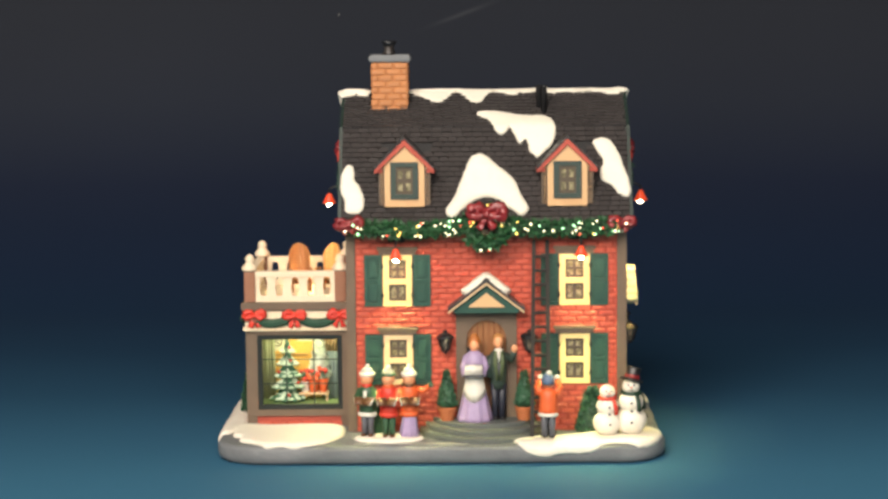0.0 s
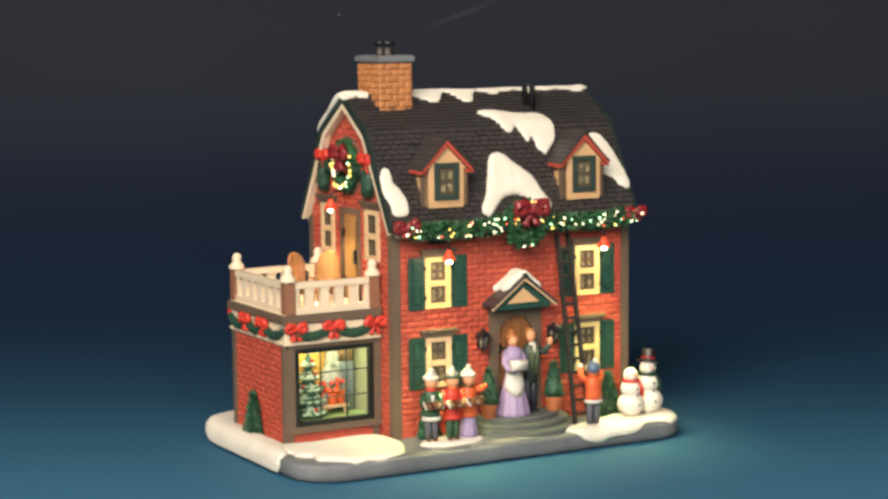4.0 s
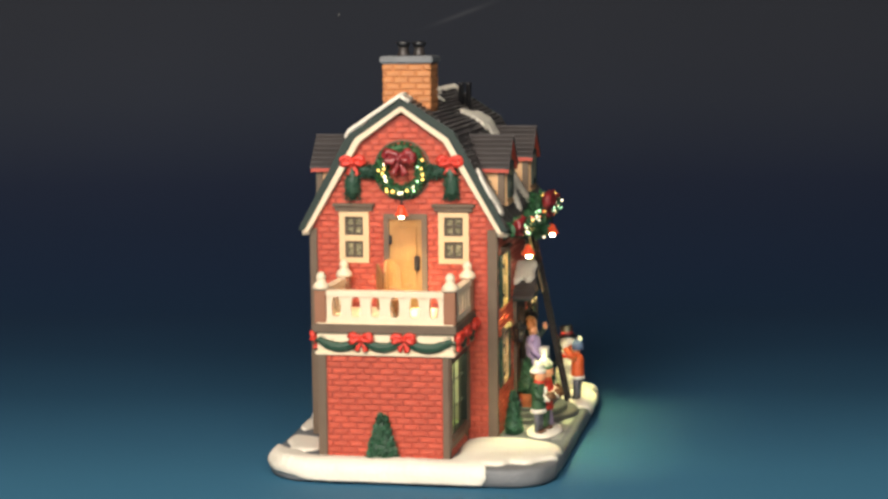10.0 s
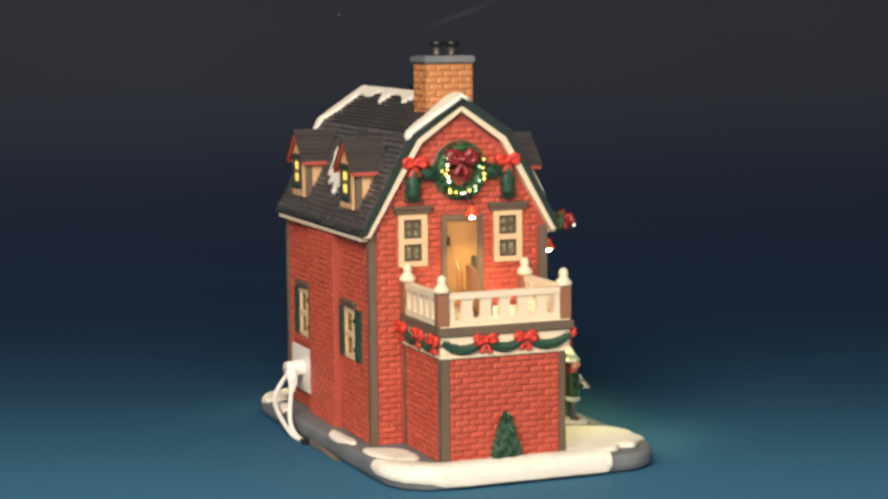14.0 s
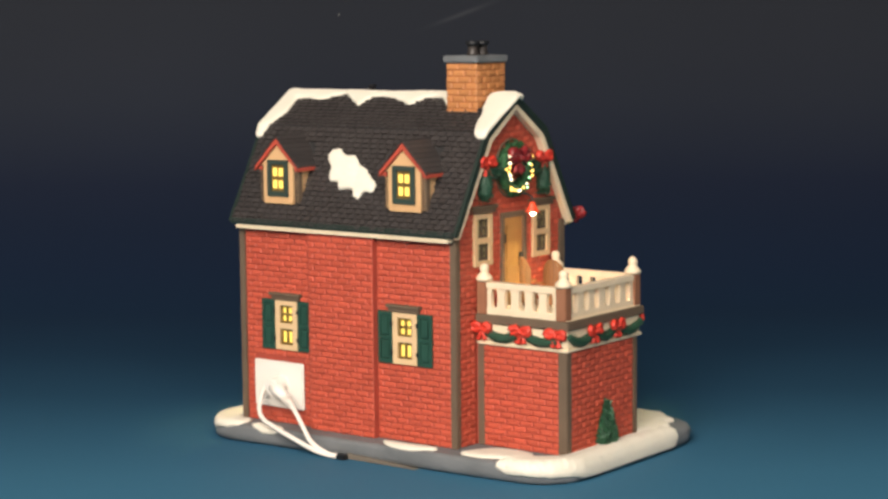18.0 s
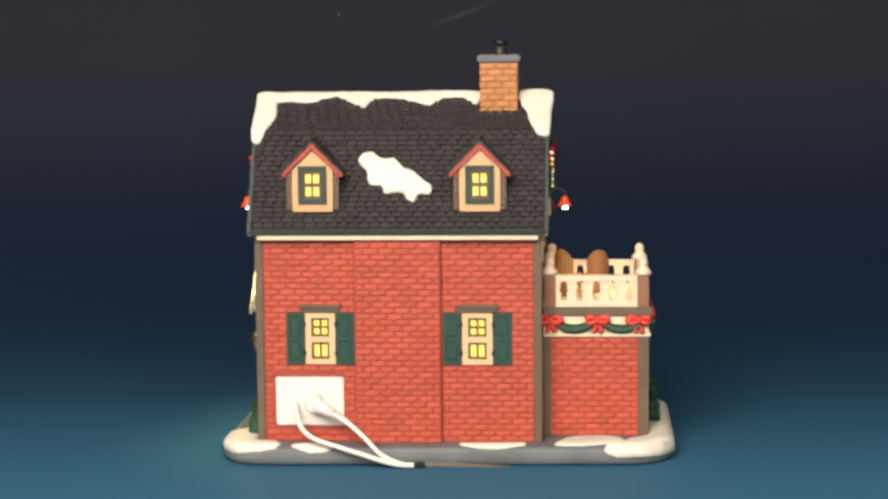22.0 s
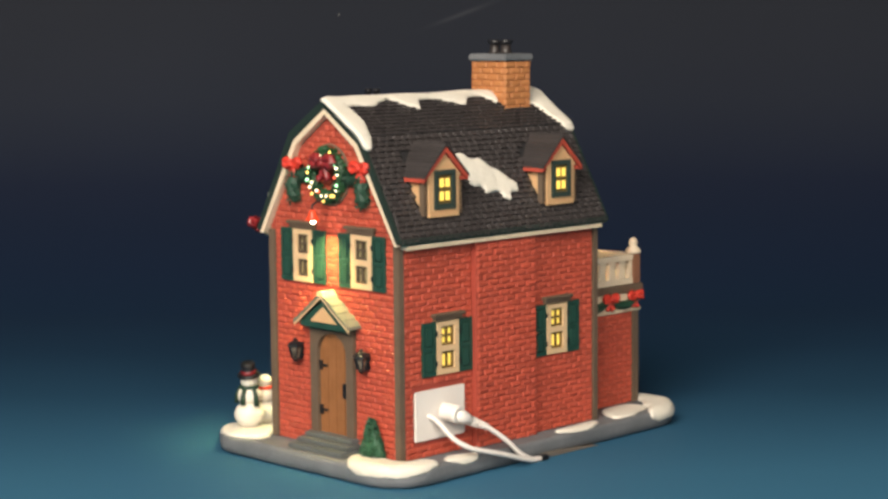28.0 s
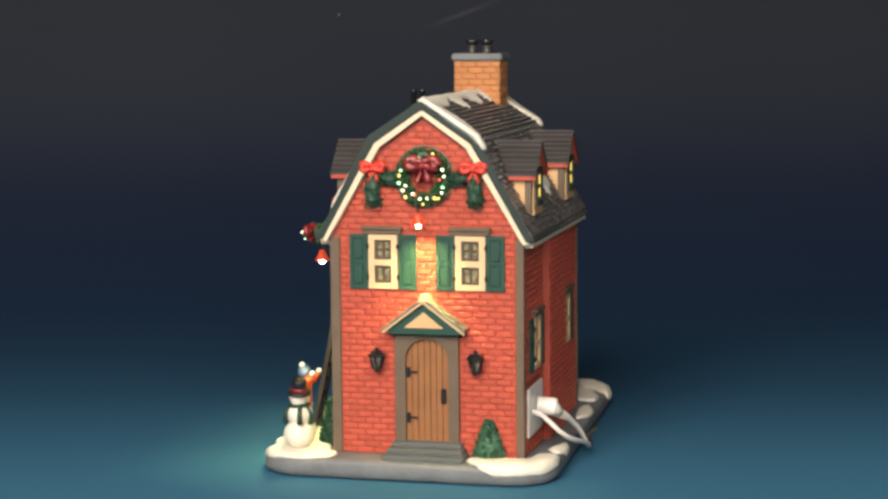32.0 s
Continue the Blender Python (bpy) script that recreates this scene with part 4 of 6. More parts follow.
# ---- display window ----
def display():
    u0, u1, z0, z1 = DISPLAY
    dw = bare("display_window", house, "large lit display window with a dark green frame")
    bm = bmesh.new()
    panel(bm, "y", BY0 - 1.6, BY0 + 0.5, u0 - 4.6, u1 + 4.6, z0 - 4.0, z1 + 3.2, [(u0 - 0.4, u1 + 0.4, z0 - 0.4, z1 + 0.4)])
    part("window_surround", bm, TRIM, dw, "brown-grey surround")
    bm = bmesh.new()
    panel(bm, "y", BY0 - 1.0, BY0 + 2.4, u0 - 0.4, u1 + 0.4, z0 - 0.4, z1 + 0.4, [(u0 + 2.2, u1 - 2.2, z0 + 2.2, z1 - 2.2)])
    part("window_frame", bm, mat("black_green_frame", (0.008, 0.013, 0.011), 0.4), dw, "black-green window frame")
    lead = mat("thin_mullion", (0.03, 0.045, 0.03), 0.4)
    for k in (1, 2):
        bm = bmesh.new()
        x = u0 + (u1 - u0) * k / 3
        box(bm, x - 0.3, x + 0.3, BY0 + 0.2, BY0 + 0.9, z0 + 2.2, z1 - 2.2)
        part("mullion", bm, lead, dw)
        bm = bmesh.new()
        z = z0 + (z1 - z0) * k / 3
        box(bm, u0 + 2.2, u1 - 2.2, BY0 + 0.95, BY0 + 1.5, z - 0.3, z + 0.3)
        part("glazing_bar", bm, lead, dw)
    # the little room behind it
    room = bare("display_room", house, "small lit room with yellow walls behind the display window")
    yb = 6.0
    for nm, b, m in (("room_wall", (-107.6, -57.4, yb, yb + 1.5, 4, 54), mat("room_yellow_wall", (0.80, 0.47, 0.10), 0.7, (0.7, 0.38, 0.07), 0.4, 60)),
                     ("room_side", (-108.0, -107.0, BY0 + 3, yb, 4, 54), mat("room_pale_green", (0.36, 0.38, 0.22), 0.7, (0.26, 0.28, 0.15), 0.5, 60)),
                     ("room_side", (-58.0, -57.0, BY0 + 3, yb, 4, 54), bpy.data.materials["room_pale_green"]),
                     ("room_floor", (-107, -58, BY0 + 3, yb, 8.0, 11.2), mat("room_green_floor", (0.30, 0.42, 0.16), 0.6, (0.2, 0.32, 0.12), 0.5, 90)),
                     ("room_ceiling", (-107, -58, BY0 + 3, yb, 52.0, 53.5), bpy.data.materials["room_pale_green"])):
        bm = bmesh.new()
        box(bm, *b)
        part(nm, bm, m, room)
    bm = bmesh.new()
    box(bm, -100, -64, -12, -3, 51.0, 51.9)
    part("room_light", bm, mat("room_light_strip", (1, 1, 1), 0.5, glow=(1.0, 0.97, 0.62), strength=14.0, bump=0), room, "glowing light strip")
    # pale panel with a clock, a picture, curtains and a low table
    pale = mat("pale_room_panel", (0.72, 0.70, 0.48), 0.7, (0.6, 0.6, 0.4), 0.5, 120)
    grey = mat("grey_blue_curtain", (0.24, 0.30, 0.28), 0.7, (0.15, 0.2, 0.2), 0.5, 150)
    tan = mat("tan_curtain", (0.36, 0.24, 0.12), 0.7)
    for nm, b, m in (("wall_panel", (-106.5, -91.5, yb - 0.5, yb - 0.05, 38.5, 51.5), pale), ("picture", (-86.0, -77.0, yb - 0.6, yb - 0.05, 44.0, 51.5), pale),
                     ("picture_marks", (-84.3, -78.7, yb - 0.9, yb - 0.65, 46.5, 49.0), TRIM), ("wall_rail", (-106.5, -80, yb - 0.9, yb - 0.55, 35.6, 36.6), HONEY)):
        bm = bmesh.new()
        box(bm, *b)
        part(nm, bm, m, room)
    bm = bmesh.new()
    tube(bm, [(-97.6 + 3.1 * math.cos(2 * math.pi * k / 20), yb - 0.8, 44.4 + 3.1 * math.sin(2 * math.pi * k / 20)) for k in range(21)], 0.4, 6)
    part("clock_rim", bm, TRIM, room, "dark round clock rim")
    bm = bmesh.new()
    tube(bm, [(-98.9, yb - 0.8, 42.8), (-97.6, yb - 0.8, 44.4), (-96.7, yb - 0.8, 42.6)], 0.3, 5)
    part("clock_pointer", bm, BLACK, room)
    for k in range(6):
        bm = bmesh.new()
        x = -70.6 + k * 2.1
        lathe(bm, [(1.25, 11.3), (1.1, 30), (1.2, 38.6)], x, yb - 3.0 - 0.7 * (k % 2), 8)
        part("curtain_fold", bm, grey, room, "grey-blue curtain fold", smooth=True)
        bm = bmesh.new()
        lathe(bm, [(1.25, 38.7), (1.0, 44), (1.2, 51.6)], x, yb - 3.0 - 0.7 * (k % 2), 8)
        part("curtain_fold", bm, tan, room, "tan curtain fold", smooth=True)
    olive = mat("olive_curtain", (0.26, 0.27, 0.14), 0.7, (0.17, 0.19, 0.1), 0.5, 150)
    for k in range(4):
        bm = bmesh.new()
        lathe(bm, [(1.3, 11.3), (1.15, 30), (1.3, 51.6)], -105.4 + k * 2.0, yb - 3.2 - 0.8 * (k % 2), 8)
        part("curtain_fold", bm, olive, room, "olive curtain fold", smooth=True)
    bm = bmesh.new()
    box(bm, -84, -67.5, -9.5, -1.0, 15.6, 16.8)
    part("table_top", bm, CREAM, room, "low cream table")
    for x in (-83, -68.5):
        bm = bmesh.new()
        box(bm, x - 0.6, x + 0.6, -6, -4.5, 11.3, 15.6)
        part("table_leg", bm, CREAM, room)


display()

# ---- greenery ----
LEAF = mat("garland_green", (0.025, 0.10, 0.035), 0.5, (0.012, 0.05, 0.02), 0.6, 160, 0.2, 900, spread=0.45)
SPRUCE = mat("spruce_green", (0.030, 0.098, 0.048), 0.55, (0.014, 0.052, 0.028), 0.6, 160, 0.3, 900, spread=0.4)
SWAGGREEN = mat("swag_green", (0.018, 0.062, 0.035), 0.55, (0.01, 0.035, 0.02), 0.5, 200, 0.6, 700)
GLOWS = {k: mat("tiny_bulb_" + k, c, 0.3, glow=c, strength=v, bump=0) for k, c, v in
         (("white", (1.0, 0.86, 0.58), 2.6), ("yellow", (1.0, 0.62, 0.14), 2.6), ("red", (1.0, 0.10, 0.05), 1.8), ("green", (0.5, 1.0, 0.55), 2.4))}


def leaf(bm, p, d, size, rnd):
    """One pointed needle clump: a folded diamond."""
    d = d.normalized()
    s = d.cross(Vector((rnd.uniform(-1, 1), rnd.uniform(-1, 1), rnd.uniform(-1, 1)))).normalized()
    up = s.cross(d)
    v = [bm.verts.new(q) for q in (p, p + d * size * 0.5 + s * size * 0.28, p + d * size, p + d * size * 0.5 - s * size * 0.28, p + d * size * 0.45 + up * size * 0.22)]
    bm.faces.new((v[0], v[1], v[4]))
    bm.faces.new((v[1], v[2], v[4]))
    bm.faces.new((v[2], v[3], v[4]))
    bm.faces.new((v[3], v[0], v[4]))


def foliage(bm, pts, r, count, size, rnd):
    """Needle clumps bristling from a round core through points."""
    pts = [Vector(p) for p in pts]
    for _ in range(count):
        k = rnd.random() * (len(pts) - 1)
        i = min(int(k), len(pts) - 2)
        p = pts[i].lerp(pts[i + 1], k - i)
        along = (pts[i + 1] - pts[i]).normalized()
        a = along.orthogonal().normalized()
        b = along.cross(a)
        th = rnd.uniform(0, 2 * math.pi)
        d = a * math.cos(th) + b * math.sin(th)
        leaf(bm, p + d * r * rnd.uniform(0.6, 1.0), d + along * rnd.uniform(-0.9, 0.9), size * rnd.uniform(0.7, 1.2), rnd)


def bow(name, parent, c, u, v, size, material, label, tail=1.0, crumple=0.13):
    """Two loops, a knot and two tails; u runs across it and v up."""
    u, v = Vector(u), Vector(v)
    n = u.cross(v).normalized()
    c = Vector(c)
    bm = bmesh.new()
    for side in (-1, 1):
        pts = []
        for k in range(17):
            a = 2 * math.pi * k / 16
            pts.append(c + u * side * size * (0.52 - 0.5 * math.cos(a)) + v * size * 0.42 * math.sin(a) * (0.35 + 0.65 * (1 - math.cos(a)) / 2) + v * size * 0.12 + n * size * 0.12)
        tube(bm, pts, [size * (0.16 + 0.12 * math.sin(math.pi * k / 16)) for k in range(17)], 10)
        q = c + u * side * size * 0.58 + v * size * 0.16
        tube(bm, [q + u * size * (-0.3 + 0.09 * k) for k in range(7)], [size * r for r in (0.14, 0.24, 0.31, 0.34, 0.32, 0.28, 0.2)], 12)
        t0 = c - v * size * 0.1
        tube(bm, [t0 + (u * side * size * 0.42 - v * size * 1.05 * tail) * k / 6 for k in range(7)], [size * (0.12 + 0.025 * k) for k in range(7)], 9)
    k = c + n * size * 0.25
    tube(bm, [k - v * size * 0.2, k, k + v * size * 0.2], [size * 0.16, size * 0.24, size * 0.16], 10)
    bm.normal_update()
    for q in bm.verts:  # crumples in the ribbon
        q.co += q.normal * size * crumple * (noise.noise(q.co * 5.5 / size) + 0.6 * noise.noise(q.co * 11 / size))
    return part(name, bm, material, parent, label, smooth=True)


def light_set(parent, spots, rnd, small=0.5, large=0.78, shares=(0.46, 0.2, 0.14, 0.2)):
    for p in spots:
        k = rnd.choices(("white", "yellow", "red", "green"), shares)[0]
        bm = bmesh.new()
        r = rnd.uniform(small, large)
        blob(bm, p, (r, r, r), 7)
        part("light_bulb", bm, GLOWS[k], parent, {"white": "glowing white bulb", "yellow": "glowing yellow bulb", "red": "glowing red bulb", "green": "glowing green bulb"}[k], smooth=True)


def front_garland():
    rnd = random.Random(5)
    g = thing("christmas_garland", "green christmas garland with coloured lights and crimson bows along the eave", "garland")
    left = [(-52 + 6.2 * k, -47.5 - 0.6 * math.sin(k), 114.6 - 1.8 * math.sin(math.pi * k / 10)) for k in range(11)]
    right = [(31 + 6.2 * k, -47.5 - 0.6 * math.sin(k), 114.8 - 1.8 * math.sin(math.pi * k / 10)) for k in range(11)]
    left[-1], right[0] = (11, -48, 117), (32, -48, 117)
    ring = [(21.8 + 9.2 * math.cos(2 * math.pi * k / 16), -49.5, 114.2 + 9.0 * math.sin(2 * math.pi * k / 16)) for k in range(17)]
    for pts, n in ((left, 650), (right, 650), (ring, 620)):
        bm = bmesh.new()
        tube(bm, pts, 2.9, 8)
        foliage(bm, pts, 2.9, n, 3.7, rnd)
        part("garland_strand" if pts is not ring else "wreath_ring", bm, LEAF, g, "bristly green strand", kind="stuff")
        spots = []
        for _ in range(30 if pts is not ring else 20):
            k = rnd.random() * (len(pts) - 1)
            i = int(k)
            p = Vector(pts[i]).lerp(Vector(pts[i + 1]), k - i)
            th = rnd.uniform(-0.9, 1.0)
            spots.append((p.x + rnd.uniform(-1, 1), p.y - 4.6 * math.cos(th), p.z + 4.6 * math.sin(th)))
        light_set(g, spots, rnd)
    bow("bow", g, (22.2, -54.5, 122.0), (1, 0, 0), (0, 0, 1), 9.2, CRIMSON, "large crimson bow", 0.75, 0.22)
    bow("bow", g, (-52, -49.5, 116), (1, 0, 0), (0, 0, 1), 6.6, CRIMSON, "crimson bow", 0.6, 0.24)
    bow("bow", g, (95.0, -48.8, 116), (1, 0, 0), (0, 0, 1), 6.2, CRIMSON, "crimson bow", 0.6, 0.24)
    light_set(g, [(-54, -54, 113), (-47, -54, 111.5), (93, -53, 112), (97, -53, 116), (22.5, -59, 127), (27, -56, 119)], rnd)


front_garland()


def gable_wreath(w, s):
    rnd = random.Random(9 if s < 0 else 11)
    g = thing("christmas_wreath", "green christmas wreath with tiny lights and a crimson bow", "wreath", group="gable wreaths")
    xr = w + s * 2.2
    cy, cz = 13.4, 145.6
    ring = [(xr, cy + 11.0 * math.cos(2 * math.pi * k / 20), cz + 11.6 * math.sin(2 * math.pi * k / 20)) for k in range(21)]
    bm = bmesh.new()
    tube(bm, ring, 2.5, 8)
    foliage(bm, ring, 2.6, 900, 2.5, rnd)
    part("wreath_ring", bm, LEAF, g, "bristly green ring", kind="stuff")
    bm = bmesh.new()
    tube(bm, [(w + s * 0.8, cy + 15.2 * math.cos(2 * math.pi * k / 28), cz + 15.8 * math.sin(2 * math.pi * k / 28)) for k in range(29)], 0.7, 6)
    part("wreath_rim", bm, TRIM, g, "thin brown rim")
    spots = []
    for k in range(23):
        a = -math.pi * 1.12 + math.pi * 1.24 * (k + rnd.uniform(0.1, 0.9)) / 18 if k < 18 else rnd.uniform(0, math.pi)
        rr = 11.2 + rnd.uniform(-2.2, 2.2)
        spots.append((xr + s * 3.8, cy + rr * math.cos(a), cz + rr * 1.04 * math.sin(a)))
    light_set(g, spots, rnd, 0.65, 0.95, (0.5, 0.3, 0.04, 0.16))
    bow("bow", g, (xr + s * 3.6, cy + 0.6, cz + 6.5), (0, s, 0), (0, 0, 1), 7.6, CRIMSON, "crimson bow", 1.0, 0.22)
    for side in (-1, 1):
        yb = cy + side * 26.6
        bow("side_bow", g, (w + s * 3.6, yb, 150.0), (0, s, 0), (0, 0, 1), 6.0, RED, "bright red bow")
        for nm, pts, rad in (("side_sprig", [(w + s * 2, cy + side * 14, 145), (w + s * 2.4, cy + side * 18, 144.6), (w + s * 2, cy + side * 23, 146)], [2.2, 3.4, 2.4]),
                             ("hanging_sprig", [(w + s * 2, yb, 146.5), (w + s * 2.6, yb + side * 0.4, 140), (w + s * 2.4, yb + side * 0.6, 134), (w + s * 1.6, yb + side * 0.6, 130)], [2.6, 4.0, 4.0, 1.6])):
            bm = bmesh.new()
            tube(bm, pts, rad, 10)
            foliage(bm, pts, rad[1] * 0.95, 260, 1.9, rnd)
            part(nm, bm, SWAGGREEN, g, "dark green sprig")


gable_wreath(X0, -1)
gable_wreath(X1, 1)


def frieze_swags():
    g = thing("frieze_garland", "dark green swags with red bows along the balcony frieze", "garland")
    rnd = random.Random(3)
    def run(axis, w, s, us, ends):
        for a, b in zip(ends, ends[1:]):
            pts = []
            for k in range(9):
                t = k / 8
                u, z = a + (b - a) * t, 63.0 - 4.2 * math.sin(math.pi * t)
                pts.append((u, w + s * 0.8, z) if axis == "y" else (w + s * 0.8, u, z))
            bm = bmesh.new()
            tube(bm, pts, [1.5 + 1.2 * math.sin(math.pi * k / 8) for k in range(9)], 8)
            foliage(bm, pts, 2.2, 200, 1.15, rnd)
            part("swag", bm, SWAGGREEN, g, "dark green swag")
        for u in us:
            c = (u, w + s * 1.8, 63.4) if axis == "y" else (w + s * 1.8, u, 63.4)
            d = (-s, 0, 0) if axis == "y" else (0, s, 0)
            bow("bow", g, c, d, (0, 0, 1), 5.4, RED, "bright red bow", 1.0, 0.2)
    run("y", BY0 - 3.4, -1, (BX0 + 4.6, -84.5, -59.5), (BX0 + 0.5, -84.5, -59.5))
    run("y", BY1 + 1.0, 1, (BX0 + 4.6, -84.5, -59.5), (BX0 + 0.5, -84.5, -59.5))
    run("x", BX0 - 1.0, -1, (1.2, 23.4), (BY0 - 2.9, 1.2, 23.4, BY1 + 0.5))


frieze_swags()

# ---- snow ----


def smooth_loop(pts, n=4):
    out, k = [], len(pts)
    for i in range(k):
        p0, p1, p2, p3 = (Vector(pts[(i + j - 1) % k]) for j in range(4))
        for q in range(n):
            t = q / n
            out.append(0.5 * ((2 * p1) + (p2 - p0) * t + (2 * p0 - 5 * p1 + 4 * p2 - p3) * t * t + (3 * p1 - p0 - 3 * p2 + p3) * t ** 3))
    return out


def drift(name, pts, place, h, inset, label, sink=0.3, fold=None):
    """A rounded pad of snow over an outline; place(u, v, height) lays it on its support."""
    loop = smooth_loop([Vector((*p, 0)) for p in pts], 5)
    k = len(loop)
    for p in loop:
        p += Vector((noise.noise(Vector((p.x * 0.30, p.y * 0.30, 3.0))), noise.noise(Vector((p.x * 0.30, p.y * 0.30, 9.0))), 0)) * 0.6
    area = sum(loop[i].x * loop[(i + 1) % k].y - loop[(i + 1) % k].x * loop[i].y for i in range(k))
    sg = 1 if area > 0 else -1
    nrm = []
    for i in range(k):
        d = (loop[(i + 1) % k] - loop[i - 1]).normalized()
        nrm.append(Vector((-d.y, d.x, 0)) * sg)
    # draw the shoulder in less where the pad is narrow
    draw = []
    for i in range(k):
        wide = 99.0
        for j in range(k):
            gap = min(abs(i - j), k - abs(i - j))
            d = (loop[i] - loop[j]).length
            if gap >= 3 and d < 0.8 * gap * (loop[i] - loop[i - 1]).length:
                wide = min(wide, d)
        draw.append(min(inset, 0.36 * wide))
    for _ in range(4):
        draw = [min(draw[i], (draw[i - 1] + draw[i] + draw[(i + 1) % k]) / 3) for i in range(k)]
    bm = bmesh.new()
    rings = []
    for e, hh in ((0.0, -sink), (-0.15, 0.35 * h), (0.25, 0.75 * h), (1.0, h)):
        rings.append([bm.verts.new((*(loop[i] + nrm[i] * e * draw[i]).xy, hh)) for i in range(k)])
    for a, b in zip(rings, rings[1:]):
        for i in range(k):
            bm.faces.new((a[i], a[(i + 1) % k], b[(i + 1) % k], b[i]))
    cap = bm.faces.new(rings[-1])
    bm.faces.new(rings[0][::-1])
    faces = bmesh.ops.triangulate(bm, faces=[cap])["faces"]
    # cut the top into a net that follows its support, with soft lumps
    xs, ys = [p.x for p in loop], [p.y for p in loop]
    cuts = [(0, min(xs) + 1.7 + 3.2 * n) for n in range(int((max(xs) - min(xs)) / 3.2))] + [(1, min(ys) + 1.3 + 3.2 * n) for n in range(int((max(ys) - min(ys)) / 3.2))]
    if fold:
        cuts.append((1, fold))
    for axis, c in cuts:
        geom = list({*faces, *(e for f in faces for e in f.edges), *(v for f in faces for v in f.verts)})
        co, no = ((c, 0, 0), (1, 0, 0)) if axis == 0 else ((0, c, 0), (0, 1, 0))
        res = bmesh.ops.bisect_plane(bm, geom=geom, plane_co=co, plane_no=no)
        faces = [f for f in res["geom"] if isinstance(f, bmesh.types.BMFace)]
        for v in res["geom_cut"]:
            if isinstance(v, bmesh.types.BMVert):
                away = min((v.co.x - p.x) ** 2 + (v.co.y - p.y) ** 2 for p in loop) ** 0.5
                soft = max(0.0, min(1.0, (away - inset * 0.9) / 4.0))
                v.co.z = h * (1 + soft * (0.14 + 0.26 * noise.noise(Vector((v.co.x * 0.09, v.co.y * 0.09, 5.0))) + 0.14 * noise.noise(Vector((v.co.x * 0.25, v.co.y * 0.25, 1.0)))))
    for v in bm.verts:
        v.co = place(*v.co)
    return part(name, bm, SNOW, house, label, smooth=True)


def on_roof(slopes):
    def place(x, s, h):
        for (ya, za), (yb, zb) in slopes:
            ln = math.hypot(yb - ya, zb - za)
            if s <= ln or (ya, za) == slopes[-1][0]:
                ey, ez = (yb - ya) / ln, (zb - za) / ln
                ny, nz = (-ez, ey) if yb > ya else (ez, -ey)
                return (x, ya + ey * s + ny * (h + 0.6), za + ez * s + nz * (h + 0.6))
            s -= ln
    return place


FRONT_BREAK, BACK_BREAK = (math.hypot(b[0][1][0] - b[0][0][0], b[0][1][1] - b[0][0][1]) for b in (FRONT_SLOPES, BACK_SLOPES))
FR, BR = on_roof(FRONT_SLOPES), on_roof(BACK_SLOPES)
drift("roof_snow", [(0, 9), (5, 18), (9.5, 30), (13, 39.5), (18, 43.5), (23, 42), (27, 38), (33, 32.5), (38, 27), (41, 19), (45, 11), (41, 6.5), (35, 11), (29, 16), (22, 17.5), (14.5, 15), (9, 10), (4, 5.5)],
      FR, 2.4, 2.0, "thick white snow drift on the roof")
drift("roof_snow", [(17.5, 71), (23, 74), (33, 72.5), (42, 69.5), (56.5, 68), (61, 58.5), (59, 50), (54, 44), (50, 41), (46, 46), (44.5, 52), (41, 49.5), (38, 55), (35.5, 59.5), (32, 55), (28, 57), (24, 66)],
      FR, 1.8, 1.2, "dripping white snow patch on the roof", fold=FRONT_BREAK)
drift("roof_snow", [(81, 49.5), (85, 52.5), (90, 51.5), (95, 44), (98, 34), (100.5, 25), (100, 18), (95, 18.5), (90.5, 24), (85, 28), (85, 34), (86.5, 39)], FR, 1.8, 1.4, "white snow patch by the roof verge")
drift("roof_snow", [(-56.5, 33), (-53.3, 37.5), (-50.3, 35.5), (-49.8, 29), (-46.6, 23.5), (-44.4, 16.5), (-45, 10.5), (-49, 8.5), (-54.4, 10), (-54.6, 16), (-57.2, 21), (-57, 27)], FR, 1.8, 1.4, "white snow patch by the roof verge")
drift("roof_snow", [(43.5, 41.5), (41, 46), (36, 47), (31, 43.5), (24.5, 43), (19.5, 38.5), (13.5, 35.5), (9, 31), (4, 27), (5, 22.5), (10.5, 22), (13, 17.8), (17, 19.5), (19.5, 23.5), (28, 23), (30.5, 27), (37, 28), (39, 36)],
      BR, 1.8, 1.4, "lumpy white snow patch on the back roof")
drift("ridge_snow", [(102.5, 93.5), (103, 80), (103, 66), (102.3, 54), (97.5, 53), (95, 60), (91, 70), (91, 80), (92.5, 93.5)], BR, 1.9, 0.9, "white snow running down the verge", fold=BACK_BREAK)
drift("ridge_snow", [(101, 94.2), (100, 88), (93, 85.5), (84, 86.5), (76, 84.5), (66, 88), (59, 90.5), (50, 85), (43, 80.5), (38.5, 87.5), (30, 89), (23, 88), (14, 85), (7, 82.3), (0, 88),
                     (-10, 89.5), (-17, 83.5), (-19.5, 84), (-19.5, 94.2), (20, 94.4), (60, 94.4)], BR, 1.7, 0.9, "white snow along the ridge with drips")
drift("ridge_snow", [(-42.5, 94), (-43, 83.5), (-46.3, 75), (-48, 67), (-51, 59), (-55, 56), (-59, 58), (-59.6, 75), (-59.5, 94)], BR, 1.7, 0.9, "white snow at the gable end of the ridge", fold=BACK_BREAK)
drift("ridge_snow", [(-59.3, 94.4), (-59.2, 88.8), (-55, 89), (-50, 90.5), (-44, 89.5), (-43, 94.4)], FR, 1.4, 0.5, "thin ridge snow")
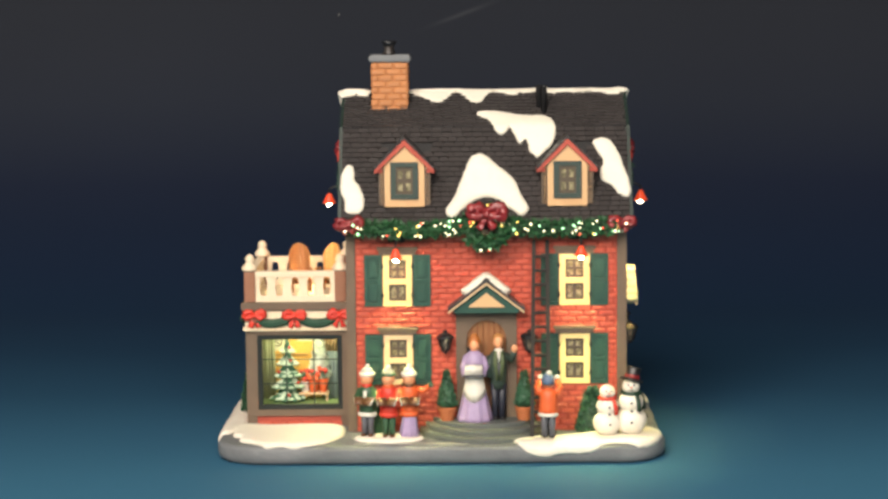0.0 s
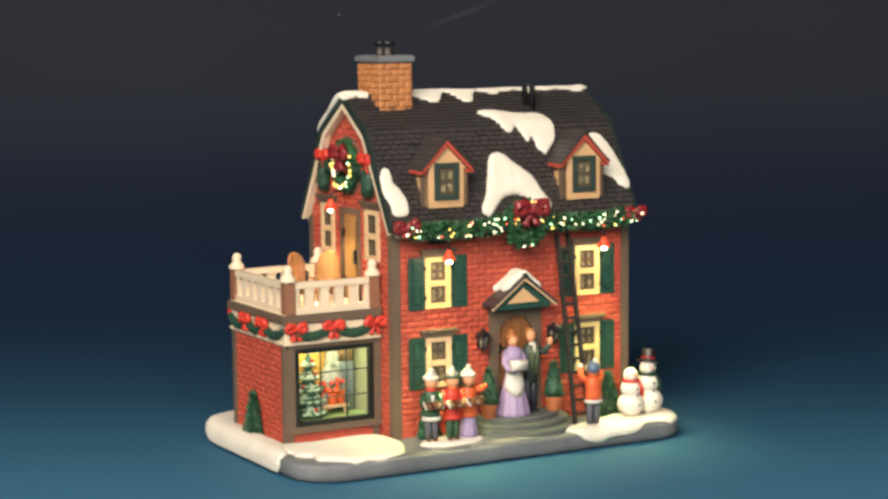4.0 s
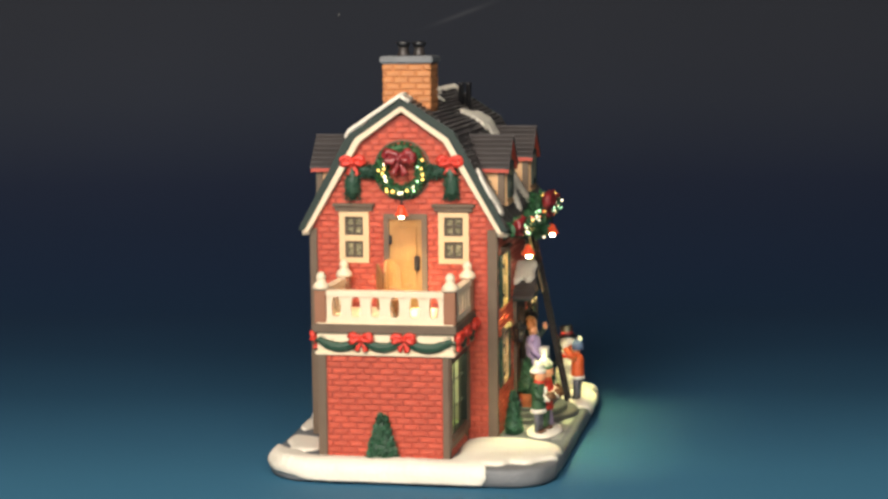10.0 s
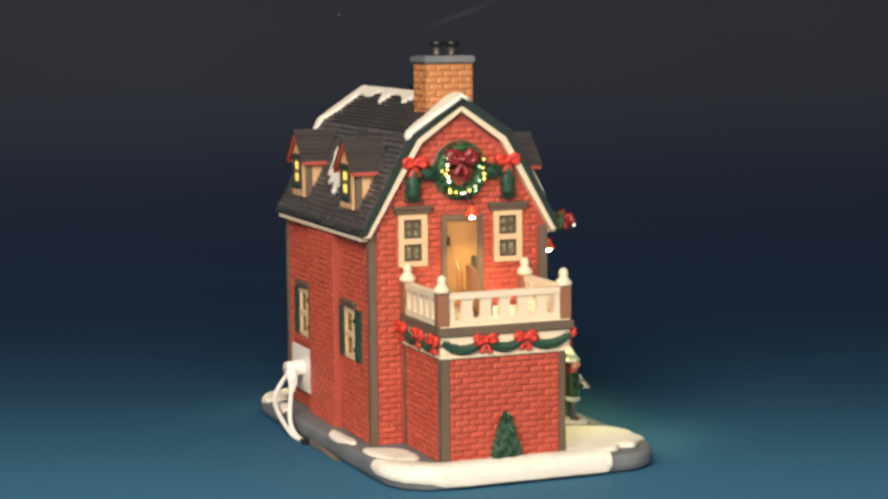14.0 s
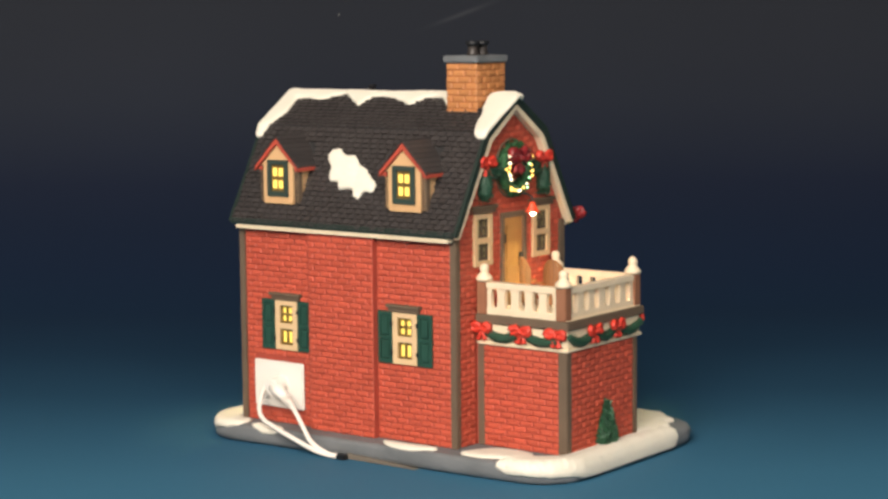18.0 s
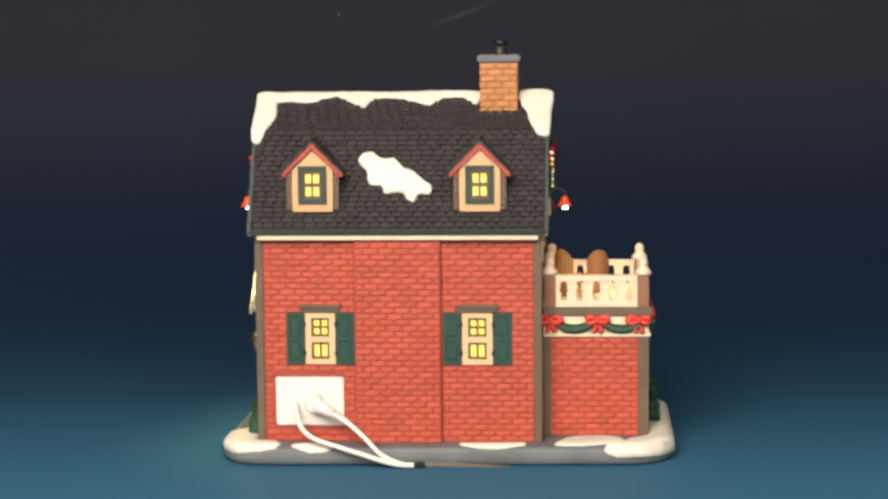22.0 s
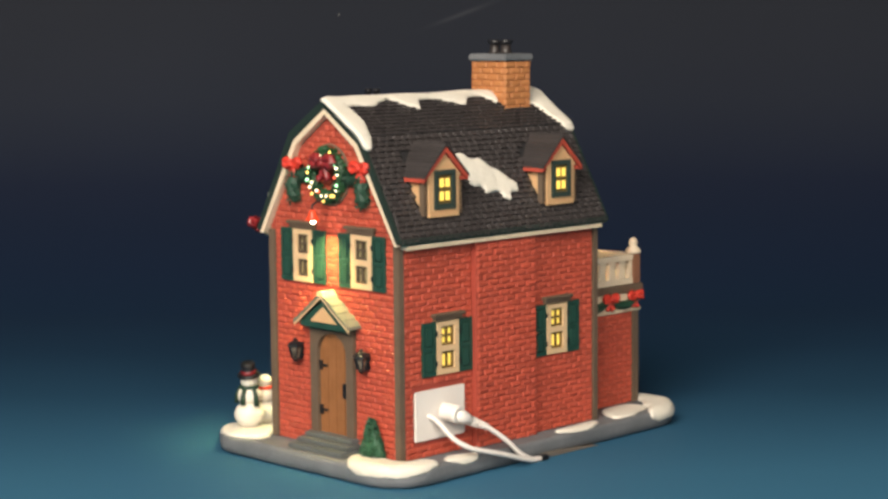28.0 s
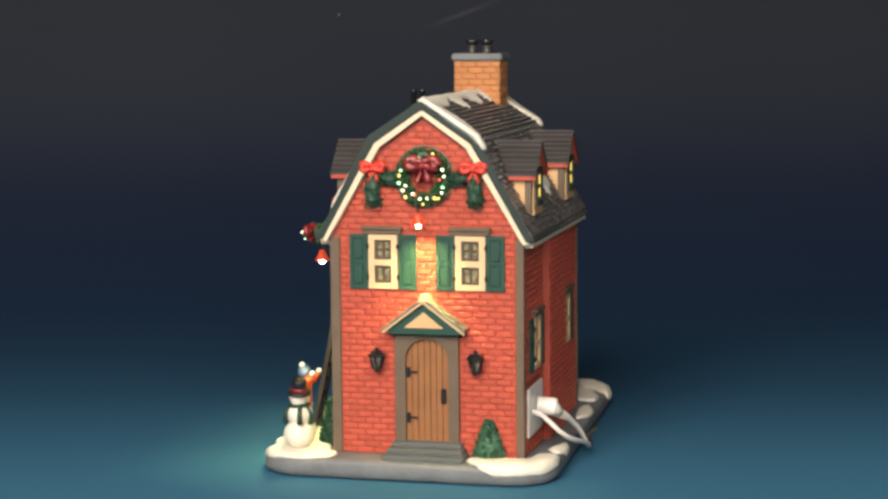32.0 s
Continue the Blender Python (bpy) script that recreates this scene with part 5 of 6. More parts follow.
for pts in ([(-19.5, 94.4), (-19.2, 91.0), (-15, 89.5), (-9, 85), (-4.5, 83.2), (0, 85.5), (4, 91.5), (6, 94.4)], [(7, 94.4), (10, 89.5), (14, 84), (18, 82.2), (21, 84.5), (24, 90.5), (27, 94.4)],
            [(27.5, 94.4), (31, 92), (37, 89.6), (42, 90.5), (47, 91.5), (51, 94.4)],
            [(57, 94.4), (61, 90.5), (68, 92.5), (75, 90.2), (81, 92.5), (88, 91), (94, 89.6), (98.5, 90.5), (99.4, 94.4)]):
    drift("ridge_snow", pts, FR, 1.2, 0.5, "white snow edge on the ridge")


def rim(x, y):
    """How far a place lies outside the rounded edge of the base."""
    back = 83 * (1 - 0.09 * (120 - x) / 242)
    qx, qy = abs(x + 3.5) - 95.5, max(y - (back - 26), -y - 50)
    return math.hypot(max(qx, 0), max(qy, 0)) + min(max(qx, qy), 0) - 26


def on_base(x, y, h):
    # past the edge the pads wrap round the rim and run down its side
    s, r = rim(x, y) + 3.2, 3.0
    if s <= 0:
        return (x, y, h)
    g = Vector((rim(x + 0.1, y) - rim(x - 0.1, y), rim(x, y + 0.1) - rim(x, y - 0.1))).normalized()
    a = min(s / r, math.pi / 2)
    out = r * math.sin(a) + (h * 0.6 + 0.1) * math.sin(a)
    down = r * (1 - math.cos(a)) + max(0.0, s - r * math.pi / 2)
    return (x + g.x * (out - s), y + g.y * (out - s), h * math.cos(a) - min(down, 8.4))


GROUND_SNOW = [
    ([(-112.5, -22.5), (-97, -24.5), (-82, -23), (-68, -22.5), (-58.5, -28), (-56.5, -42), (-57.5, -52), (-62, -62), (-67, -70), (-80, -75.5), (-90, -74), (-97, -75), (-104, -68), (-112, -62), (-111, -54), (-117, -49), (-117, -42), (-119, -34), (-116, -26)], 2.4, "soft snow in front of the bay"),
    ([(-112.5, -24), (-116.5, -33), (-120, -41), (-126.5, -43), (-131, -41), (-134.5, -33), (-135.5, -15), (-135, 5), (-135.5, 25), (-133, 45), (-129, 58), (-121.5, 70), (-113, 76.5), (-103, 79.5), (-94, 80), (-88, 77), (-91, 72), (-98, 67), (-101, 60), (-109, 53), (-112, 43), (-111.5, 10)], 2.3, "thick snow wrapped round the bay end of the base"),
    ([(-62.5, 72.5), (-65, 62), (-71, 54), (-82, 51.5), (-94, 53), (-98.5, 60), (-96, 66.5), (-86, 69.5), (-76, 73.5)], 1.7, "low snow patch behind the bay"),
    ([(36, -62), (37, -71), (43, -78), (52, -80.5), (62, -78.5), (76, -78), (87, -72.5), (95, -72), (103, -74), (110, -69), (115.5, -58), (116, -46), (112, -36), (104, -34), (99, -39), (84, -44), (66, -54), (50, -58)], 2.0, "snow patch round the snowmen"),
    ([(104, 37), (112, 40), (120.5, 52), (119, 66), (110, 79), (98, 82.5), (86, 80), (87, 70), (99, 66), (99, 48)], 1.9, "snow at the back corner of the base"),
    ([(79, 78), (72, 73), (62, 75), (56, 79), (62, 82.5), (72, 82)], 1.4, "small snow patch behind the house"),
    ([(-11, 72), (-26, 70), (-42, 69), (-46, 73), (-34, 77.5), (-18, 77)], 1.5, "small snow patch behind the house"),
]
for pts, h, lab in GROUND_SNOW:
    drift("ground_snow", pts, on_base, h, 2.2, ("white " + lab) if "thick" not in lab else "thick white" + lab[5:])
# snow on the front porch roof


def on_porch(side):
    ex, ez = 20.8 / 26.2, -15.9 / 26.2
    def place(t, d, h):
        return (21.7 + side * (ex * t + 0.607 * h), Y0 - d, 85.4 + ez * t + 0.794 * h)
    return place


for side in (-1, 1):
    drift("porch_snow", [(-1.2, 0), (-1.2, 6), (-1.2, 11.4), (3, 11.9), (7, 11.0), (10.5, 11.6), (13.5, 10.2), (14.5, 7.5), (13.6 + side, 5), (15.5, 2.5), (15, 0), (7, 0)], on_porch(side), 3.2, 1.5, "thick white snow on the porch roof")
bm = bmesh.new()
lathe(bm, [(18.6, 0.0), (19.2, 0.8), (18.4, 1.8), (15, 2.4)], -31.4, -59.8, 28, 0.5)
part("snow_disc", bm, SNOW, house, "flat white snow disc under the singers", smooth=True)

# light grey paving strips on the base
for xa, xb in ((-50, -34), (-26, 30)):
    bm = bmesh.new()
    box(bm, xa, xb, -71, -66, -0.5, 0.35)
    part("paving_strip", bm, mat("pale_paving", (0.32, 0.32, 0.28), 0.6, (0.2, 0.2, 0.18), 0.6, 60) if "pale_paving" not in bpy.data.materials else bpy.data.materials["pale_paving"], house, "pale worn paving", bevel=0.3)

# ---- things that stand on the base ----


def conifer(name, label, x, y, z, h, r, rz=0.0, pot=False, flat=1.0, group="", seed=1, p=1.05, shag=1.6, low=0.72):
    rnd = random.Random(seed)
    t = thing(name, label, "shrub" if not pot else "potted plant", x, y, z, rz, group)
    z0 = 0.0
    if pot:
        bm = bmesh.new()
        lathe(bm, [(3.6, 0), (4.4, 5.2), (4.9, 5.3), (5.0, 7.4), (4.3, 7.5), (3.9, 6.6)], 0, 0, 16)
        part("pot", bm, TERRA, t, "terracotta pot", smooth=False, lift=False)
        bm = bmesh.new()
        lathe(bm, [(0.7, 5), (0.6, 9.5)], 0, 0, 8)
        part("trunk", bm, POSTBROWN, t, lift=False)
        z0 = 7.6
    bm = bmesh.new()
    seg, rows = 22, 16
    rings = []
    for k in range(rows):
        q = k / (rows - 1)
        rad = r * (low + (0.945 - low) * q / 0.15 if q < 0.15 else 0.945 * (1 - ((q - 0.15) / 0.86) ** p) ** 0.85) + 0.25
        ring = []
        for i in range(seg):
            a = 2 * math.pi * i / seg
            d = 1 + 0.16 * noise.noise(Vector((math.cos(a) * 3.1, math.sin(a) * 3.1, q * 9 + seed * 3.7))) + 0.07 * noise.noise(Vector((math.cos(a) * 8, math.sin(a) * 8, q * 22 + seed)))
            ring.append(bm.verts.new((rad * d * math.cos(a), rad * d * math.sin(a) * flat, z0 + q * h)))
        rings.append(ring)
    for a, b in zip(rings, rings[1:]):
        for i in range(seg):
            bm.faces.new((a[i], a[(i + 1) % seg], b[(i + 1) % seg], b[i]))
    bm.faces.new(rings[0][::-1])
    bm.faces.new(rings[-1])
    for _ in range(700):
        q = rnd.random() ** 1.3
        rad = r * 0.9 * (1 - q ** p) ** 0.85
        a = rnd.uniform(0, 2 * math.pi)
        d = Vector((math.cos(a), math.sin(a) * flat, rnd.uniform(0.3, 1.6)))
        leaf(bm, Vector((math.cos(a) * rad * 0.93, math.sin(a) * rad * 0.93 * flat, z0 + q * h * 0.96 + 0.3)), d, (0.6 + r * 0.13) * shag * rnd.uniform(0.7, 1.3), rnd)
    part("crown", bm, SPRUCE, t, "bristly dark green cone", lift=False)
    return t


conifer("potted_shrub", "clipped green cone shrub in a terracotta pot beside the front door", -0.2, -46.0, 8.2, 19.5, 5.2, pot=True, group="potted shrubs", seed=2)
conifer("potted_shrub", "clipped green cone shrub in a terracotta pot beside the front door", 42.0, -46.0, 8.2, 19.5, 5.2, pot=True, group="potted shrubs", seed=3)
conifer("shrub", "small green cone shrub against the brick front wall", 79.4, -43.4, 0.6, 24, 8.8, flat=0.75, group="wall shrubs", seed=4, p=0.95, shag=2.0)
conifer("shrub", "small green cone shrub against the brick front wall", -36.5, -43.5, 0.0, 23, 6.6, flat=0.7, group="wall shrubs", seed=5)
conifer("shrub", "small green cone shrub against the bay end wall", -115.0, 12.8, 1.6, 22.5, 8.0, rz=90, flat=0.5, group="wall shrubs", seed=6, p=1.0, shag=1.7, low=0.6)
conifer("shrub", "small green cone shrub beside the side steps", 101.6, 47.2, 0.3, 20.5, 8.6, rz=90, flat=0.5, group="wall shrubs", seed=7, p=1.05, shag=1.5, low=0.6)

PAINT = {k: mat("figurine_" + k, c, 0.5, None, 0.4, 160, 0.1) for k, c in dict(
    skin=(0.78, 0.35, 0.17), lilac=(0.36, 0.27, 0.44), white=(0.68, 0.64, 0.56), ginger=(0.40, 0.13, 0.03), green=(0.03, 0.08, 0.035), navy=(0.02, 0.022, 0.035),
    red=(0.58, 0.04, 0.02), orange=(0.68, 0.115, 0.028), rust=(0.40, 0.10, 0.04), cap=(0.34, 0.33, 0.27), felt=(0.42, 0.42, 0.38), loden=(0.035, 0.055, 0.043), holly=(0.014, 0.042, 0.024), grey=(0.11, 0.11, 0.125), brown=(0.12, 0.05, 0.02), blue=(0.10, 0.15, 0.24), olive=(0.10, 0.13, 0.06), black=(0.012, 0.012, 0.014), forest=(0.04, 0.10, 0.05), tan=(0.45, 0.2, 0.06)).items()}


class Statue:
    """One figurine: plain rounded shapes in one mesh."""

    def __init__(self):
        self.bm, self.mats, self.done = bmesh.new(), [], 0

    def paint(self, key):
        m = PAINT[key]
        if m not in self.mats:
            self.mats.append(m)
        self.bm.faces.ensure_lookup_table()
        for f in self.bm.faces[self.done:]:
            f.material_index, f.smooth = self.mats.index(m), True
        self.done = len(self.bm.faces)

    def blob(self, key, c, r, n=12):
        blob(self.bm, c, r, n)
        self.paint(key)

    def lathe(self, key, prof, cx=0.0, cy=0.0, n=14, sq=1.0, folds=0, upto=20.0):
        v0 = len(self.bm.verts)
        lathe(self.bm, prof, cx, cy, n, sq)
        if folds:  # draped folds that fade out upwards
            self.bm.verts.ensure_lookup_table()
            for v in self.bm.verts[v0:]:
                k = 1 + 0.09 * max(0.0, 1 - v.co.z / upto) * math.sin(folds * math.atan2(v.co.y, v.co.x))
                v.co.x, v.co.y = v.co.x * k, v.co.y * k
        self.paint(key)

    def tube(self, key, pts, r, n=8):
        tube(self.bm, pts, r, n)
        self.paint(key)

    def box(self, key, *b):
        box(self.bm, *b)
        self.paint(key)

    def place(self, name, label, x, y, z, rz, group=""):
        bmesh.ops.recalc_face_normals(self.bm, faces=self.bm.faces)
        me = bpy.data.meshes.new(name)
        for v in self.bm.verts:
            v.co *= MM
        self.bm.to_mesh(me)
        self.bm.free()
        for m in self.mats:
            me.materials.append(m)
        ob = new(name, me)
        m = pose(x * MM, y * MM, (z + LIFT) * MM, 0, 0, rz)
        ob.matrix_world = m
        RIDERS.append((ob, m))
        return tagged(ob, label, "figurine", group)


def book(s, cx, cy, cz, cover, w=5.0):
    for side in (-1, 1):
        turn = Matrix.Translation((cx, cy, cz)) @ Matrix.Rotation(radians(side * -24), 4, "Z") @ Matrix.Rotation(radians(-42), 4, "X")
        for key, b in ((cover, (0, w, -0.5, 0.4, -2.4, 2.3)), ("white", (0.1, w + 0.1, 0.35, 1.5, -1.8, 2.9))):
            v0 = len(s.bm.verts)
            box(s.bm, *b)
            s.bm.verts.ensure_lookup_table()
            for v in s.bm.verts[v0:]:
                v.co = turn @ Vector((v.co.x * side, v.co.y, v.co.z))
            s.paint(key)


def lady():
    s = Statue()
    s.lathe("lilac", [(9.6, 0), (9.2, 2), (7.5, 10), (5.4, 19), (4.4, 24), (5.2, 28), (5.8, 33), (4.8, 36.5), (1.8, 38.6)], 0, 0, 40, 0.8, 9, 22)
    # apron: a curved sheet on the front of the skirt with a pointed hem
    rows, cols = [], 13
    for q in (0.0, 0.35, 0.7, 1.0):
        row = []
        for i in range(cols):
            k = 2 * i / (cols - 1) - 1
            z = 25.0 - q * (14.5 - 5.5 * abs(k) ** 1.3)
            rad = 8.7 - 4.2 * (z - 2) / 22 + 0.6
            a = radians(-90 + k * 72)
            row.append(s.bm.verts.new((rad * math.cos(a), 0.8 * rad * math.sin(a), z)))
        rows.append(row)
    rows.append([s.bm.verts.new((v.co.x * 0.88, v.co.y * 0.88, v.co.z + 0.2)) for v in rows[-1]])
    for a, b in zip(rows, rows[1:]):
        for i in range(cols - 1):
            s.bm.faces.new((a[i], b[i], b[i + 1], a[i + 1]))
    s.paint("white")
    for side in (-1, 1):
        s.tube("lilac", [(side * 4.2, 0, 35), (side * 6.2, -1.4, 29.5), (side * 5.2, -5.0, 26), (side * 3.2, -7.0, 26)], [1.9, 1.8, 1.6, 1.3])
    s.box("white", -4.8, 4.8, -8.6, -4.4, 26.4, 31.4)
    s.box("grey", -5.6, 5.6, -9.2, -4.0, 25.4, 26.4)
    s.blob("skin", (0, 0.2, 41.2), (2.9, 2.9, 3.7))
    s.blob("ginger", (0, 1.3, 43.2), (3.4, 3.2, 3.2))
    s.blob("ginger", (0, 1.5, 46.0), (2.0, 2.0, 1.6))
    return s


lady().place("lady_figurine", "lady figurine in a lilac dress and white apron on the steps", 15.0, -46.8, 8.2, -4)


def gentleman():
    s = Statue()
    for side in (-1, 1):
        s.tube("navy", [(side * 1.9, 0, 0.8), (side * 2.0, 0, 10), (side * 2.2, 0, 20)], [1.9, 2.0, 2.4])
        s.blob("black", (side * 1.9, -1.0, 0.9), (1.7, 2.9, 1.0))
    s.lathe("loden", [(4.0, 17), (4.4, 22), (4.8, 28), (5.0, 33), (4.2, 37), (1.8, 39)], sq=0.72)
    s.lathe("white", [(1.0, 30), (1.8, 36), (2.6, 38.8), (1.6, 39.6)], 0, -2.0, 10, 0.6)
    s.tube("loden", [(-4.4, 0, 35.5), (-5.4, -1, 29), (-4.6, -2.4, 23.5)], [2.0, 2.0, 1.6])
    s.tube("loden", [(4.2, 0, 35.4), (7.4, -3.4, 33.6), (8.2, -7.0, 38.6)], [2.0, 2.0, 1.6])
    s.tube("white", [(0, -3.3, 38), (0, -3.9, 32)], [1.2, 0.4])
    s.tube("grey", [(0, -3.3, 32), (0, -3.2, 25)], [0.6, 0.9])
    for side in (-1, 1):
        s.tube("olive", [(side * 1.6, -3.1, 38.2), (side * 2.0, -3.9, 33), (side * 0.9, -3.7, 22)], [0.9, 1.2, 0.8])
    s.blob("skin", (8.2, -7.4, 40.2), (1.8, 1.5, 2.3))
    s.blob("skin", (0, -0.2, 43.0), (2.9, 2.9, 3.8))
    s.blob("tan", (0, 0.6, 45.0), (3.0, 3.0, 2.4))
    return s


gentleman().place("gentleman_figurine", "gentleman figurine in a dark green jacket waving at the front door", 28.0, -44.0, 8.0, 4)


def singer(coat, legs, hat, scarf, cuffs, skirt=False, arm=False, cover="brown"):
    s = Statue()
    if skirt:
        s.lathe(legs, [(5.3, 0), (4.9, 3), (4.0, 10), (3.4, 15)], 0, 0, 32, 0.85, 7, 15)
        s.blob("brown", (0, 0.6, 28.0), (4.2, 2.6, 4.0))
    else:
        for side in (-1, 1):
            s.tube(legs, [(side * 1.8, 0, 0.8), (side * 1.8, 0, 8), (side * 1.9, 0, 14.5)], [1.6, 1.8, 2.1])
            s.blob("brown", (side * 1.9, -1.2, 0.8), (1.5, 2.5, 1.0))
    s.lathe(coat, [(4.9, 11.8), (4.8, 15), (4.4, 20), (4.9, 24), (4.0, 27.2), (1.6, 28.6)], sq=0.8)
    s.lathe("white" if cuffs else coat, [(4.9, 11.2), (5.4, 12.0), (5.3, 13.0), (4.7, 13.8)], sq=0.8)
    for side in (-1, 1):
        if arm and side > 0:
            s.tube(coat, [(3.8, 0, 26), (7.4, -1, 25.2), (10.6, -1.5, 27.2)], [1.8, 1.9, 1.6])
            s.blob("forest", (11.8, -1.6, 28.2), (1.6, 1.4, 1.4))
            continue
        s.tube(coat, [(side * 3.8, 0, 26), (side * 5.6, -1.6, 21), (side * 3.4, -4.6, 19.5)], [1.8, 1.9, 1.6])
        s.blob("white" if cuffs else "skin", (side * 3.0, -5.2, 19.4), (1.4, 1.3, 1.4))
    book(s, 0, -6.0, 20.6, cover)
    if cuffs:
        s.tube("white", [(0, -4.0, 25.6), (0, -4.1, 20)], [1.0, 0.8])
    s.lathe(scarf, [(2.6, 26.8), (3.1, 28.0), (2.5, 29.6)], 0, -0.3, 12)
    s.blob("skin", (0, -0.7, 31.6), (3.5, 3.3, 3.6))
    s.blob("skin", (0, -4.0, 31.2), (0.6, 0.6, 0.7), 8)
    s.blob("brown" if skirt or cuffs else "ginger", (0, 1.5, 32.4), (3.4, 3.0, 3.2))
    s.lathe(hat, [(3.4, 34.0), (3.3, 35.8), (2.5, 37.2), (0.9, 37.9)], 0, 0.2, 18)
    if hat == "cap":
        s.lathe("forest", [(3.5, 33.4), (4.1, 33.9), (4.0, 34.8), (3.4, 35.1)], 0, 0.2, 18)
    else:
        s.lathe("white", [(3.5, 33.0), (4.2, 33.3), (4.4, 34.2), (4.1, 35.1), (3.4, 35.4)], 0, 0.2, 18)
    s.blob("white", (0.2, 0.4, 38.4), (1.4, 1.4, 1.2))
    return s


singer("green", "grey", "felt", "red", True, cover="brown").place("singer_figurine", "carol singer figurine in a green coat and pale bobble hat", -43.0, -58.1, 2.0, -16, "carol singers")
singer("red", "forest", "cap", "orange", False).place("singer_figurine", "carol singer figurine in a red jumper and green trousers", -31.4, -60.5, 2.0, -8, "carol singers")
singer("orange", "lilac", "felt", "brown", False, True, True, "brown").place("singer_figurine", "carol singer figurine in an orange coat and lilac skirt", -20.4, -58.7, 2.0, 4, "carol singers")


def climber():
    s = Statue()
    for side in (-1, 1):
        s.tube("grey", [(side * 2.0, 0.4, 0.8), (side * 2.1, 0.2, 8), (side * 2.2, 0, 14)], [1.8, 1.9, 2.3])
        s.blob("black", (side * 2.0, 1.0, 0.9), (1.6, 2.6, 1.0))
        s.tube("orange", [(side * 4.2, 0.2, 24.5), (side * 6.0, 3.4, 26.5), (side * 4.6, 6.5, 30.5)], [2.0, 2.0, 1.7])
        s.blob("white", (side * 4.4, 6.8, 31.6), (1.8, 1.7, 1.7))
    s.lathe("orange", [(5.2, 12.8), (4.9, 16), (4.7, 20), (4.7, 23.6), (3.4, 26.2), (1.6, 27.2)], sq=0.78)
    s.lathe("white", [(5.2, 12.0), (5.6, 12.8), (5.1, 14.0)], sq=0.78)
    s.blob("skin", (0, 0.9, 29.8), (2.9, 2.9, 3.3))
    s.lathe("blue", [(3.4, 29.3), (3.7, 31.2), (3.2, 33.6), (1.6, 35.2)], 0, 0, 14)
    s.blob("white", (0.6, -1.2, 35.4), (1.6, 1.6, 1.6))
    return s


climber().place("boy_figurine", "boy figurine in an orange coat reaching up to the ladder", 54.2, -67.6, 2.4, -6)


